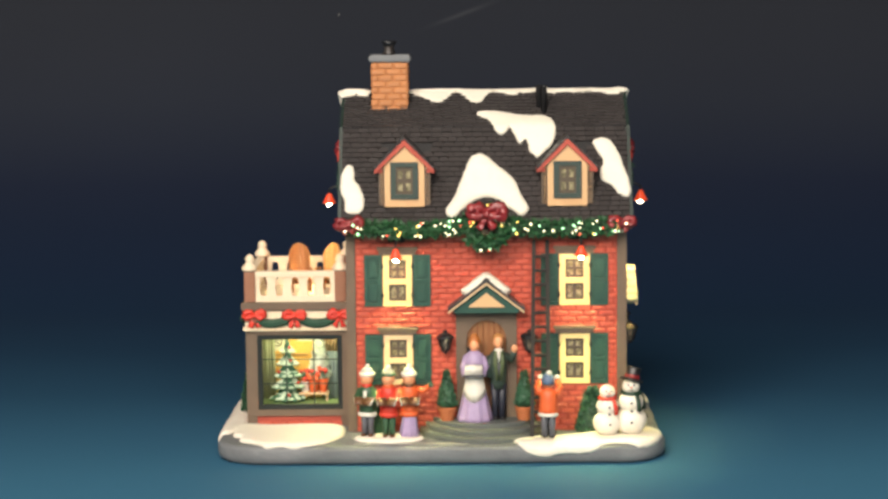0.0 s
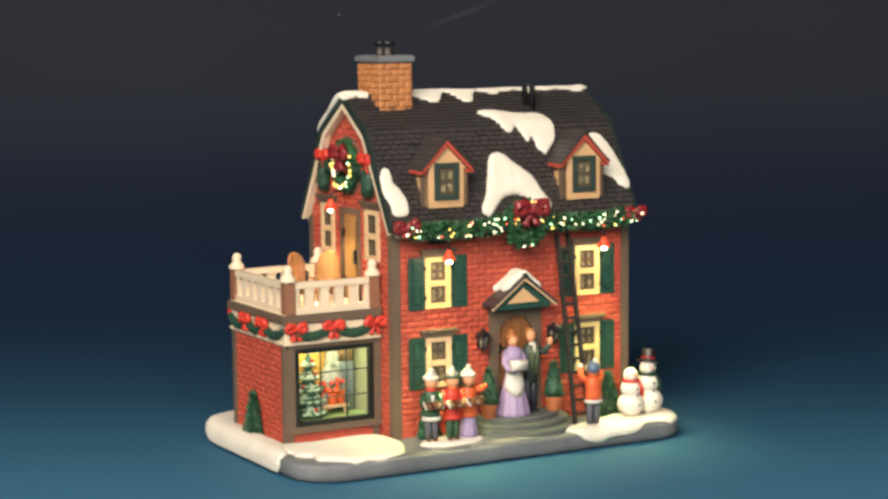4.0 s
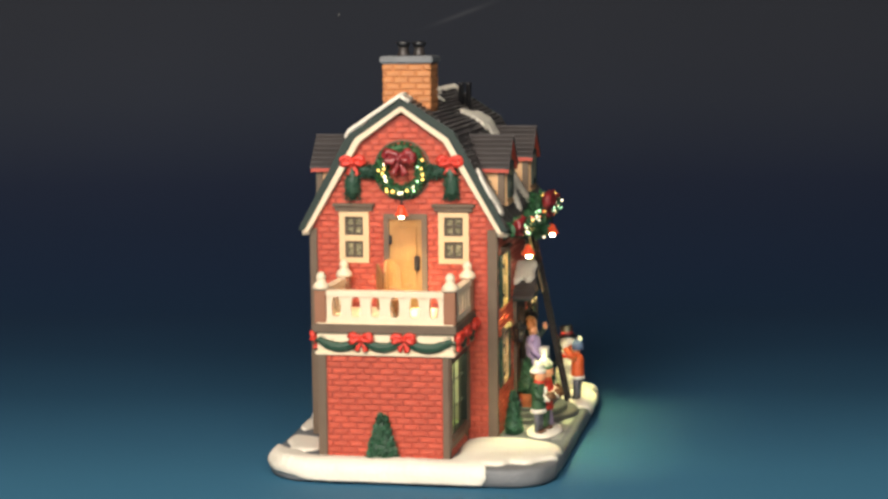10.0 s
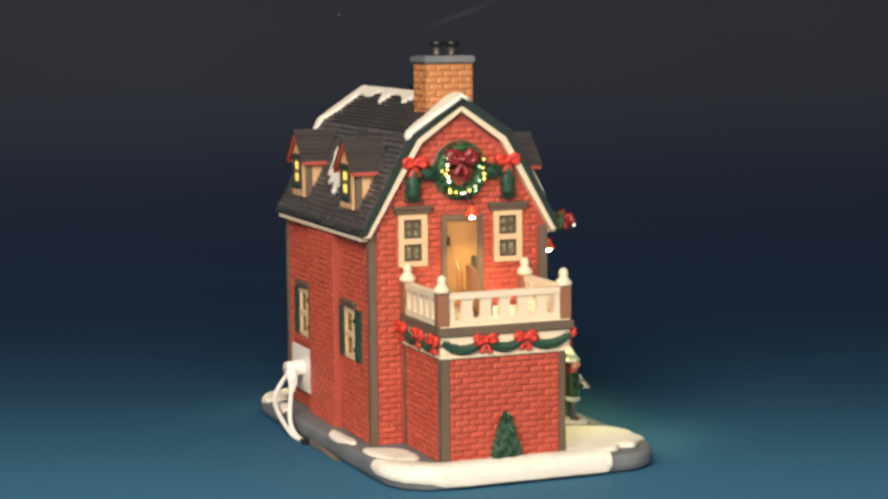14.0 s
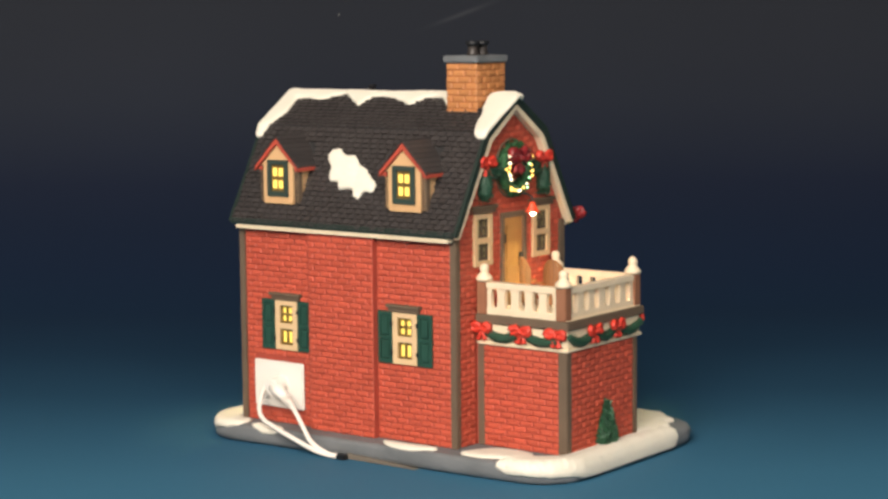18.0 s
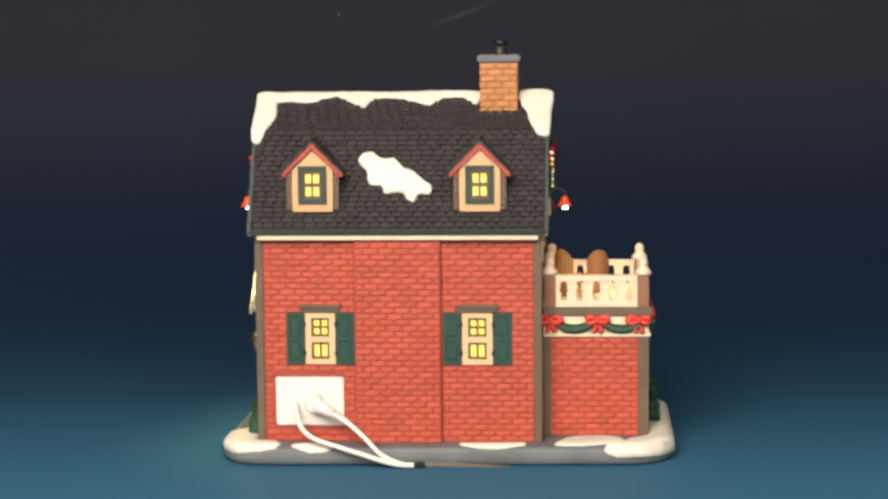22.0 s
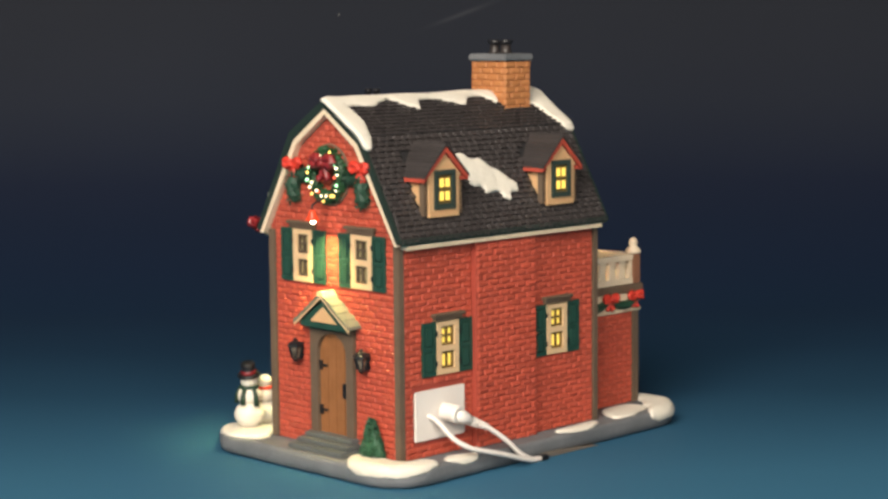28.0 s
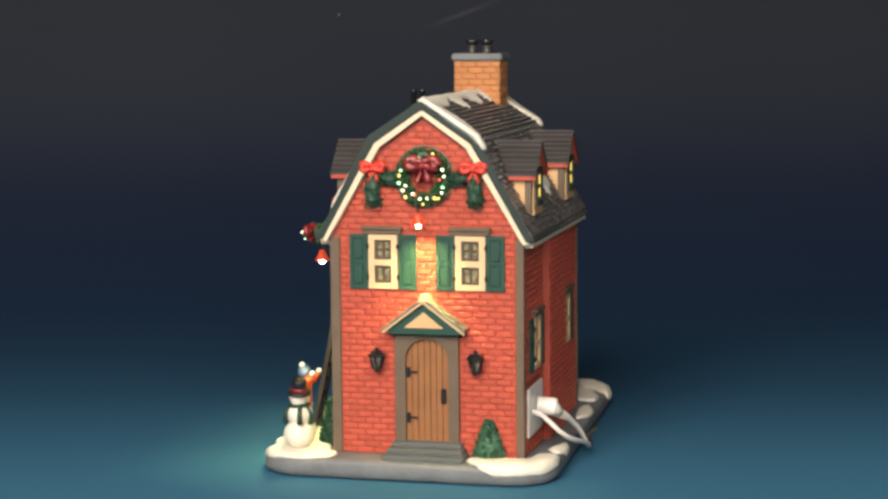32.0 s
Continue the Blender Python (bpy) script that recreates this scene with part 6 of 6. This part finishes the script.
def snowman(x, y, z, rz, k, hat, scarf_key, label):
    t = thing("snowman", label, "snowman", x, y, z, rz, "snowmen")
    bm = bmesh.new()
    blob(bm, (0, 0, 7.6 * k), (9.0 * k, 8.5 * k, 8.2 * k), 20, 1.3, 0.05)
    blob(bm, (0, 0, 18.2 * k), (6.9 * k, 6.6 * k, 6.6 * k), 18, 2.3, 0.05)
    blob(bm, (0, 0, 27.2 * k), (5.0 * k, 4.9 * k, 4.8 * k), 16, 4.1, 0.05)
    part("body", bm, SNOW, t, "white rounded snow body", smooth=True, lift=False)
    bm = bmesh.new()
    tube(bm, [(5.0 * k * math.cos(a * math.pi / 8), 4.8 * k * math.sin(a * math.pi / 8), 23.6 * k) for a in range(17)], 1.1 * k, 8)
    tube(bm, [(3.0 * k, -4.4 * k, 23.4 * k), (4.2 * k, -6.0 * k, 19 * k), (4.6 * k, -6.4 * k, 14 * k)], [1.1 * k, 1.3 * k, 1.4 * k], 8)
    if hat:
        tube(bm, [(0.5 * k, 4.6 * k, 23.4 * k), (0, 6.4 * k, 19 * k), (0, 7.2 * k, 13 * k)], [1.2 * k, 1.5 * k, 1.6 * k], 8)
        tube(bm, [(4.6 * k, 2.6 * k, 23.4 * k), (6.4 * k, 3.0 * k, 19 * k), (7.0 * k, 3.4 * k, 14 * k)], [1.2 * k, 1.5 * k, 1.6 * k], 8)
    part("scarf", bm, PAINT[scarf_key], t, "knitted scarf", smooth=True, lift=False)
    for zz in (18.5, 14.0, 8.0):
        bm = bmesh.new()
        yy = -6.6 if zz > 12 else -8.4
        blob(bm, (0.3 * k, yy * k, zz * k), (0.75 * k, 0.5 * k, 0.75 * k), 8)
        part("button", bm, BLACK, t, "black button", smooth=True, lift=False)
    for dx in (-1.4, 1.6):
        bm = bmesh.new()
        blob(bm, (dx * k, -4.5 * k, 28.6 * k), (0.55 * k, 0.45 * k, 0.6 * k), 8)
        part("eye", bm, BLACK, t, lift=False)
    bm = bmesh.new()
    tube(bm, [(0.1 * k, -4.2 * k, 27.4 * k), (0.3 * k, -6.4 * k, 27.0 * k)], [0.8 * k, 0.2 * k], 8)
    part("nose", bm, PAINT["orange"], t, "orange carrot nose", smooth=True, lift=False)
    for i in range(5):
        bm = bmesh.new()
        a = radians(-40 + 20 * i)
        blob(bm, (2.0 * k * math.sin(a), -4.5 * k, 25.9 * k - 0.5 * k * math.cos(a)), (0.3 * k, 0.3 * k, 0.3 * k), 6)
        part("mouth_dot", bm, BLACK, t, lift=False)
    if hat:
        h = bare("hat", t, "black top hat with a red band")
        bm = bmesh.new()
        lathe(bm, [(6.2, 30.2 * k), (6.5, 30.8 * k), (6.1, 31.5 * k), (4.3, 31.8 * k), (3.8, 34.6 * k), (4.0, 37.6 * k), (3.6, 38.2 * k)], 0.2, 0.3, 18)
        turn = Matrix.Rotation(radians(12), 3, "Y") @ Matrix.Rotation(radians(-8), 3, "X")
        bmesh.ops.rotate(bm, cent=(0, 0, 30.4 * k), matrix=turn, verts=bm.verts)
        part("hat_body", bm, BLACK, h, smooth=True, lift=False)
        bm = bmesh.new()
        lathe(bm, [(4.45, 31.9 * k), (4.15, 33.9 * k)], 0.2, 0.3, 18)
        bmesh.ops.rotate(bm, cent=(0, 0, 30.4 * k), matrix=turn, verts=bm.verts)
        part("hat_band", bm, CRIMSON, h, "red hat band", smooth=True, lift=False)


snowman(86.4, -58.5, 2.0, 6, 0.86, False, "red", "small white snowman with a red scarf")
snowman(99.4, -56.0, 2.0, -4, 0.96, True, "holly", "white snowman in a black top hat and green scarf")


def ladder():
    t = thing("ladder", "tall black ladder leaning on the front wall", "ladder", 50.2, -62.8, 0.2)
    foot, top = Vector((0, 0, 0)), Vector((1.2, 22.2, 106))
    def at(side, q):
        half = 4.6 - 1.0 * q
        return foot.lerp(top, q) + Vector((side * half, 0, 0))
    for side in (-1, 1):
        bm = bmesh.new()
        a, b = at(side, 0), at(side, 1)
        v = []
        for p in (a, b):
            for dx, dy in ((-1.05, -1.2), (1.05, -1.2), (1.05, 1.2), (-1.05, 1.2)):
                v.append(bm.verts.new((p.x + dx, p.y + dy, p.z)))
        for f in ((0, 1, 2, 3), (7, 6, 5, 4), (0, 4, 5, 1), (1, 5, 6, 2), (2, 6, 7, 3), (3, 7, 4, 0)):
            bm.faces.new([v[i] for i in f])
        part("rail", bm, LADDER, t, lift=False, bevel=0.25)
    for k in range(13):
        q = 0.07 + 0.0705 * k
        bm = bmesh.new()
        tube(bm, [at(-1, q), at(1, q)], 0.95, 6)
        part("rung", bm, LADDER, t, lift=False)


ladder()


def chair(x, y, rz, material, label):
    t = thing("balcony_chair", label, "chair", x, y, 70.8, rz, "balcony chairs")
    # slats stand in a shallow curve under one rounded top
    k, r0, r1 = 7, 6.4, 7.6
    for i in range(k):
        bm = bmesh.new()
        a, b = (radians(34 + 112 * (i + q) / k) for q in (0.03, 0.97))
        def zt(u):
            return 19.0 + 9.0 * math.sqrt(max(0.0, 1 - (math.cos(u) / 0.86) ** 2))
        foot = [(r * math.cos(u), r * math.sin(u) - 6.6, 4.0) for u, r in ((a, r1), (b, r1), (b, r0), (a, r0))]
        top = [(x, y, zt(u)) for (x, y, z), u in zip(foot, (a, b, b, a))]
        v = [bm.verts.new(q) for q in foot + top]
        for f in ((3, 2, 1, 0), (4, 5, 6, 7), (0, 1, 5, 4), (1, 2, 6, 5), (2, 3, 7, 6), (3, 0, 4, 7)):
            bm.faces.new([v[q] for q in f])
        part("back_slat", bm, material, t, lift=False)
    bm = bmesh.new()
    box(bm, -5.2, 5.2, -11, -1.5, 8.0, 9.6)
    part("seat", bm, material, t, lift=False, bevel=0.4)
    for sx in (-1, 1):
        for yy in (-10, -3.2):
            bm = bmesh.new()
            box(bm, sx * 5.2 - 0.7, sx * 5.2 + 0.7, yy - 0.7, yy + 0.7, 0, 8)
            part("leg", bm, material, t, lift=False)
        bm = bmesh.new()
        box(bm, sx * 5.7 - 0.8, sx * 5.7 + 0.8, -11, -5.6, 13.2, 14.4)
        part("armrest", bm, material, t, lift=False, bevel=0.3)


chair(-85.4, 20.5, 12, WOOD, "brown wooden balcony chair with a rounded slatted back")
# same wood as the other chair, with lamp light in its colour
chair(-65.0, 19.0, -32, LAMPLIT_CHAIRWOOD, "brown wooden balcony chair with a rounded back, coloured as lamplit")


def power_lead():
    t = thing("power_lead", "white power lead plugged into the cover plate", "cable")
    bm = bmesh.new()
    tube(bm, [(67.5, 65.8, 23.0), (67.4, 66.0, 23.0), (66.6, 75.2, 22.2), (66.5, 76.0, 22.1)], [4.4, 4.8, 4.8, 4.2], 20)
    part("plug", bm, WHITE, t, "white barrel plug")
    bm = bmesh.new()
    tube(bm, [(67.0, 72.8, 22.2), (62, 74.2, 20.0), (56, 75, 17.0)], [4.0, 3.6, 2.5], 16)
    part("plug_neck", bm, WHITE, t, "white tapered plug neck", smooth=True)
    for i in range(5):
        bm = bmesh.new()
        q = i / 4
        p = Vector((56.5, 75, 17.2)).lerp(Vector((49, 78, 13.6)), q)
        d = Vector((-7.5, 3, -3.6)).normalized() * 0.42
        tube(bm, [p - d, p + d], 2.9 - 0.25 * i, 12)
        part("strain_relief", bm, WHITE, t)
    def curve(pts, n=6):
        pts = [Vector(p) for p in pts]
        pts = [2 * pts[0] - pts[1]] + pts + [2 * pts[-1] - pts[-2]]
        out = []
        for i in range(1, len(pts) - 2):
            p0, p1, p2, p3 = pts[i - 1:i + 3]
            for k in range(n):
                s = k / n
                out.append(0.5 * ((2 * p1) + (p2 - p0) * s + (2 * p0 - 5 * p1 + 4 * p2 - p3) * s * s + (3 * p1 - p0 - 3 * p2 + p3) * s ** 3))
        return out + [pts[-2]]
    for pts in ([(56, 75, 17), (48, 78.5, 13), (38, 82.5, 5), (30, 84.5, -2.7), (20, 84, -7.6), (12, 82.2, -8.8)],
                [(78.4, 64.5, 22), (77, 70.5, 19.4), (73.4, 78.5, 11), (66, 83.5, 5.6), (52, 86, 1.4), (40, 86.5, -2.2), (28, 86, -6.2), (20, 84.6, -8.2), (12, 83, -8.8)]):
        bm = bmesh.new()
        tube(bm, curve(pts), 1.35, 10)
        part("cord", bm, WHITE, t, "white round cord", smooth=True)
    bm = bmesh.new()
    box(bm, 7, 13, 80.6, 84.6, -10.1, -7.2)
    part("connector", bm, BLACK, t, "black connector", bevel=0.5)


power_lead()


# ---- inside the display window ----
def display_tree():
    rnd = random.Random(21)
    t = thing("display_tree", "small christmas tree dusted with snow in the display window", "christmas tree", -90.5, -6.0, 11.2)
    frost = mat("frosted_green", (0.40, 0.54, 0.36), 0.5, (0.68, 0.74, 0.58), 0.7, 250)
    for k, (r, z, h) in enumerate(((10.2, 1.0, 12), (9.2, 7.4, 12), (7.8, 13.8, 11.5), (6.2, 20.4, 10.5), (4.2, 27.4, 9))):
        bm = bmesh.new()
        n = 11
        rim = [bm.verts.new((r * (1 + 0.12 * (-1) ** i) * math.cos(2 * math.pi * i / (2 * n)), r * 0.8 * (1 + 0.12 * (-1) ** i) * math.sin(2 * math.pi * i / (2 * n)), z + 1.0 * (i % 2))) for i in range(2 * n)]
        mid = [bm.verts.new((r * 0.5 * math.cos(2 * math.pi * i / (2 * n)), r * 0.4 * math.sin(2 * math.pi * i / (2 * n)), z + h * 0.45)) for i in range(2 * n)]
        tip = bm.verts.new((0, 0, z + h))
        for i in range(2 * n):
            j = (i + 1) % (2 * n)
            bm.faces.new((rim[i], rim[j], mid[j], mid[i]))
            bm.faces.new((mid[i], mid[j], tip))
        bm.faces.new(rim[::-1])
        part("tier", bm, SPRUCE, t, "dark green tier", lift=False)
        # a ragged skirt of snow on the tier
        bm = bmesh.new()
        n = 18
        hem = [bm.verts.new((r * 0.98 * q * math.cos(2 * math.pi * i / n), r * 0.78 * q * math.sin(2 * math.pi * i / n), z + 1.2 + 4.2 * (1.12 - q))) for i in range(n) for q in (rnd.uniform(0.78, 1.06),)]
        brow = [bm.verts.new((r * 0.5 * q * math.cos(2 * math.pi * i / n), r * 0.42 * q * math.sin(2 * math.pi * i / n), z + h * 0.5 + 1.6 * (1 - q))) for i in range(n) for q in (rnd.uniform(0.75, 1.15),)]
        for i in range(n):
            q = (i + 1) % n
            if rnd.random() < 0.5:
                bm.faces.new((hem[i], hem[q], brow[q], brow[i]))
        part("snow_skirt", bm, frost, t, "pale frosted skirt of snow", lift=False)
        for q in range(6):
            bm = bmesh.new()
            a = -math.pi * (q + 0.5) / 6 + rnd.uniform(-0.2, 0.2)
            blob(bm, (r * 0.85 * math.cos(a), r * 0.7 * math.sin(a), z + 1.6), (0.16 * r + 0.5, 0.9, 0.8), 8)
            part("snow_dab", bm, frost, t, "pale frosted dab", smooth=True, lift=False)
        for q in range(6):
            bm = bmesh.new()
            a = -math.pi * (q + 0.2 + 0.5 * rnd.random()) / 6
            blob(bm, (r * 0.62 * math.cos(a), r * 0.52 * math.sin(a), z + h * 0.32), (0.1 * r + 0.35, 0.7, 0.6), 7)
            part("snow_dab", bm, frost, t, "pale frosted dab", smooth=True, lift=False)
        for q in range(1):
            bm = bmesh.new()
            a = rnd.uniform(-2.6, -0.5)
            blob(bm, (r * 0.8 * math.cos(a), r * 0.72 * math.sin(a), z + 4), (1.0, 1.0, 1.0), 8)
            part("bauble", bm, RED, t, "red bauble", smooth=True, lift=False)


display_tree()


def frosted_tree():
    rnd = random.Random(12)
    t = thing("frosted_tree", "small frosted white-green tree in the display window", "christmas tree", -73.2, 0.2, 16.8)
    bm = bmesh.new()
    lathe(bm, [(0.6, 0), (0.5, 6)], 0, 0, 8)
    part("trunk", bm, WOOD, t, lift=False)
    bm = bmesh.new()
    lathe(bm, [(5.2, 5), (6.0, 8), (4.4, 18), (2.4, 27), (0.4, 33.6)], 0, 0, 10)
    for _ in range(420):
        q = rnd.random()
        a = rnd.uniform(0, 2 * math.pi)
        rad = 6.8 * (1 - q) + 0.4
        leaf(bm, Vector((rad * 0.8 * math.cos(a), rad * 0.8 * math.sin(a), 6.5 + 26 * q)), Vector((math.cos(a), math.sin(a), 0.3)), 2.2, rnd)
    part("crown", bm, mat("frosted_pale", (0.34, 0.38, 0.30), 0.6, (0.60, 0.62, 0.52), 0.8, 300, spread=0.4), t, "frosted pale crown", lift=False)


frosted_tree()


def gifts():
    rnd = random.Random(8)
    for x, y, w, h, key in ((-81.0, -4, 2.8, 5.6, "white"), (-76.0, -6.4, 2.9, 6.2, "orange"), (-70.6, -4.6, 2.9, 7.2, "orange")):
        t = thing("flower_pot", "potted red flowers in the display window", "potted plant", x, y, 16.8, group="display flowers")
        bm = bmesh.new()
        lathe(bm, [(w * 0.7, 0), (w, h), (w * 0.8, h)], 0, 0, 10)
        part("pot", bm, PAINT[key], t, lift=False)
        for i in range(12):
            bm = bmesh.new()
            a, r = rnd.uniform(0, 6.28), rnd.uniform(0.5, w)
            blob(bm, (r * math.cos(a), r * math.sin(a) * 0.7, h + rnd.uniform(0.5, 6)), (1.7, 1.5, 1.4), 7, i * 1.7, 0.4)
            part("bloom" if i % 3 else "leaf_clump", bm, PAINT["red" if i % 3 == 1 else ("orange" if i % 3 else "forest")], t, lift=False)


gifts()

# ---- shingles and bricks, last ----


def shingles(parent, slopes, skip, seed, near, flank, high_flank):
    """Staggered shingles up a gambrel slope; flank: how far their side faces lean in."""
    rnd = random.Random(seed)
    items = []
    for k, ((ya, za), (yb, zb)) in enumerate(slopes):
        ln = math.hypot(yb - ya, zb - za)
        ey, ez = (yb - ya) / ln, (zb - za) / ln
        ny, nz = (-ez, ey) if yb > ya else (ez, -ey)
        rows = round(ln / 3.05)
        for r in range(rows):
            s0 = ln * r / rows
            x = RX0 + 1.9 - (2.8 if r % 2 else 0) - rnd.uniform(0, 0.8)
            while x < RX1 - 1.9:
                wd = rnd.uniform(5.0, 6.2)
                a, b = max(x, RX0 + 1.8), min(x + wd - 0.5, RX1 - 1.8)
                zc = za + ez * s0
                if b - a > 1.2 and not any(u0 < (a + b) / 2 < u1 and z0 < zc < z1 for u0, u1, z0, z1 in skip):
                    items.append((a, b, s0, ya, za, ey, ez, ny, nz, rnd.uniform(1.3, 1.9), min(3.5, ln - s0), high_flank if k else flank))
                x += wd
    items.sort(key=lambda i: abs((i[0] + i[1]) / 2 - near[0]) + abs(i[4] + i[6] * i[2] - near[1]))
    rest = bmesh.new()

    def slate(bm, i, ox, oy, oz):
        a, b, s0, ya, za, ey, ez, ny, nz, up, ln, lean = i
        q = []
        for s, h, f in ((s0, 0.0, 0.0), (s0 + 0.25, up, lean), (s0 + ln, 0.45, lean), (s0 + ln, -0.3, 0.0)):
            for x in (a + f, b - f):
                q.append(bm.verts.new((x - ox, ya + ey * s + ny * h - oy, za + ez * s + nz * h - oz)))
        for f in ((0, 1, 3, 2), (2, 3, 5, 4), (0, 2, 4, 6), (1, 7, 5, 3)):
            bm.faces.new([q[j] for j in f])
    for n, i in enumerate(items):
        if n >= 300:
            slate(rest, i, 0, 0, 0)
            continue
        bm = bmesh.new()
        o = ((i[0] + i[1]) / 2, i[3] + i[5] * i[2], i[4] + i[6] * i[2])
        slate(bm, i, *o)
        ob = new("shingle", finish(bm, "shingle", ROOF, lift=False))
        ob.location = Vector((o[0], o[1], o[2] + LIFT)) * MM
        ob.parent = parent
    part("shingle_field", rest, ROOF, parent, kind="stuff")


shingles(FRONT_ROOF, FRONT_SLOPES, [(-34, -10, 127, 157), (54, 79, 127, 157), (-41, -21, 176, 190)], 31, (22, 150), 0.12, 0.1)
shingles(BACK_ROOF, BACK_SLOPES, [(-34, -10, 127, 157), (54, 79, 127, 157), (-41, -21, 176, 190)], 32, (22, 150), 0.42, 0.25)


def with_shutters(r):
    return (r[0] - 10.0, r[1] + 10.0, r[2], r[3])


def brick_all():
    # openings that the bricks leave free
    front = [with_shutters(r) for r in FRONT_WINDOWS] + [(5.4, 38.0, -1, 67)]
    back = [with_shutters(r) for r in BACK_WINDOWS] + [(-1.4, 45.2, -1, 130), (51.4, 88.6, 8.6, 35.6)]
    left = list(LEFT_WINDOWS) + [(0.2, 24.0, 55, 122), (BY0 - 1.2, BY1 + 1.2, -1, 71)]
    right = [with_shutters(r) for r in RIGHT_WINDOWS] + [(-3.2, 31.2, -1, 66.4), (3.0, 25.0, 66.4, 80), (-3, 31, 66.4, 72)]
    lay_bricks(WALLS["front_wall"], "y", Y0, -1, courses(X0 + 4.2, X1 - 4.2, 0.2, 113, front, seed=1), BRICK, 0.7, (22, 60))
    lay_bricks(WALLS["back_wall"], "y", Y1, 1, courses(X0 + 3.1, X1 - 3.1, 0.2, 113, back, seed=2), BRICK, 0.7, (-25, 60))
    lay_bricks(WALLS["left_gable_wall"], "x", X0, -1, courses(Y0 + 4.2, Y1 - 3.1, 0.2, [(p[0], p[1] - 2) for p in GABLE], left, seed=3), BRICK, 0.7, (13, 120))
    lay_bricks(WALLS["right_gable_wall"], "x", X1, 1, courses(Y0 + 4.2, Y1 - 3.1, 0.2, [(p[0], p[1] - 2) for p in GABLE], right, seed=4), BRICK, 0.7, (14, 90))
    lay_bricks(WALLS["back_panel"], "y", Y1 + 3.6, 1, courses(-0.9, 44.9, 0.2, 109.6, [], seed=5), BRICK, 0.7, (22, 60))
    lay_bricks(WALLS["bay_front_wall"], "y", BY0, -1, courses(BX0 + 4.7, X0 - 5.1, 0.2, 5.6, [], seed=6), BRICK, 0.7, (-84, 3))
    lay_bricks(WALLS["bay_back_wall"], "y", BY1, 1, courses(BX0 + 4.7, X0 - 5.1, 0.2, 54.8, [], seed=7), BRICK, 0.7, (-84, 28))
    lay_bricks(WALLS["bay_end_wall"], "x", BX0, -1, courses(BY0 + 2.6, BY1 - 3.8, 0.2, 54.8, [], seed=8), BRICK, 0.7, (12, 28))


brick_all()


def motions():
    for ob, m in RIDERS:
        walk(ob, [(t, pose(0, 0, 0, 0, 0, a) @ m) for t, a in SPIN])


motions()
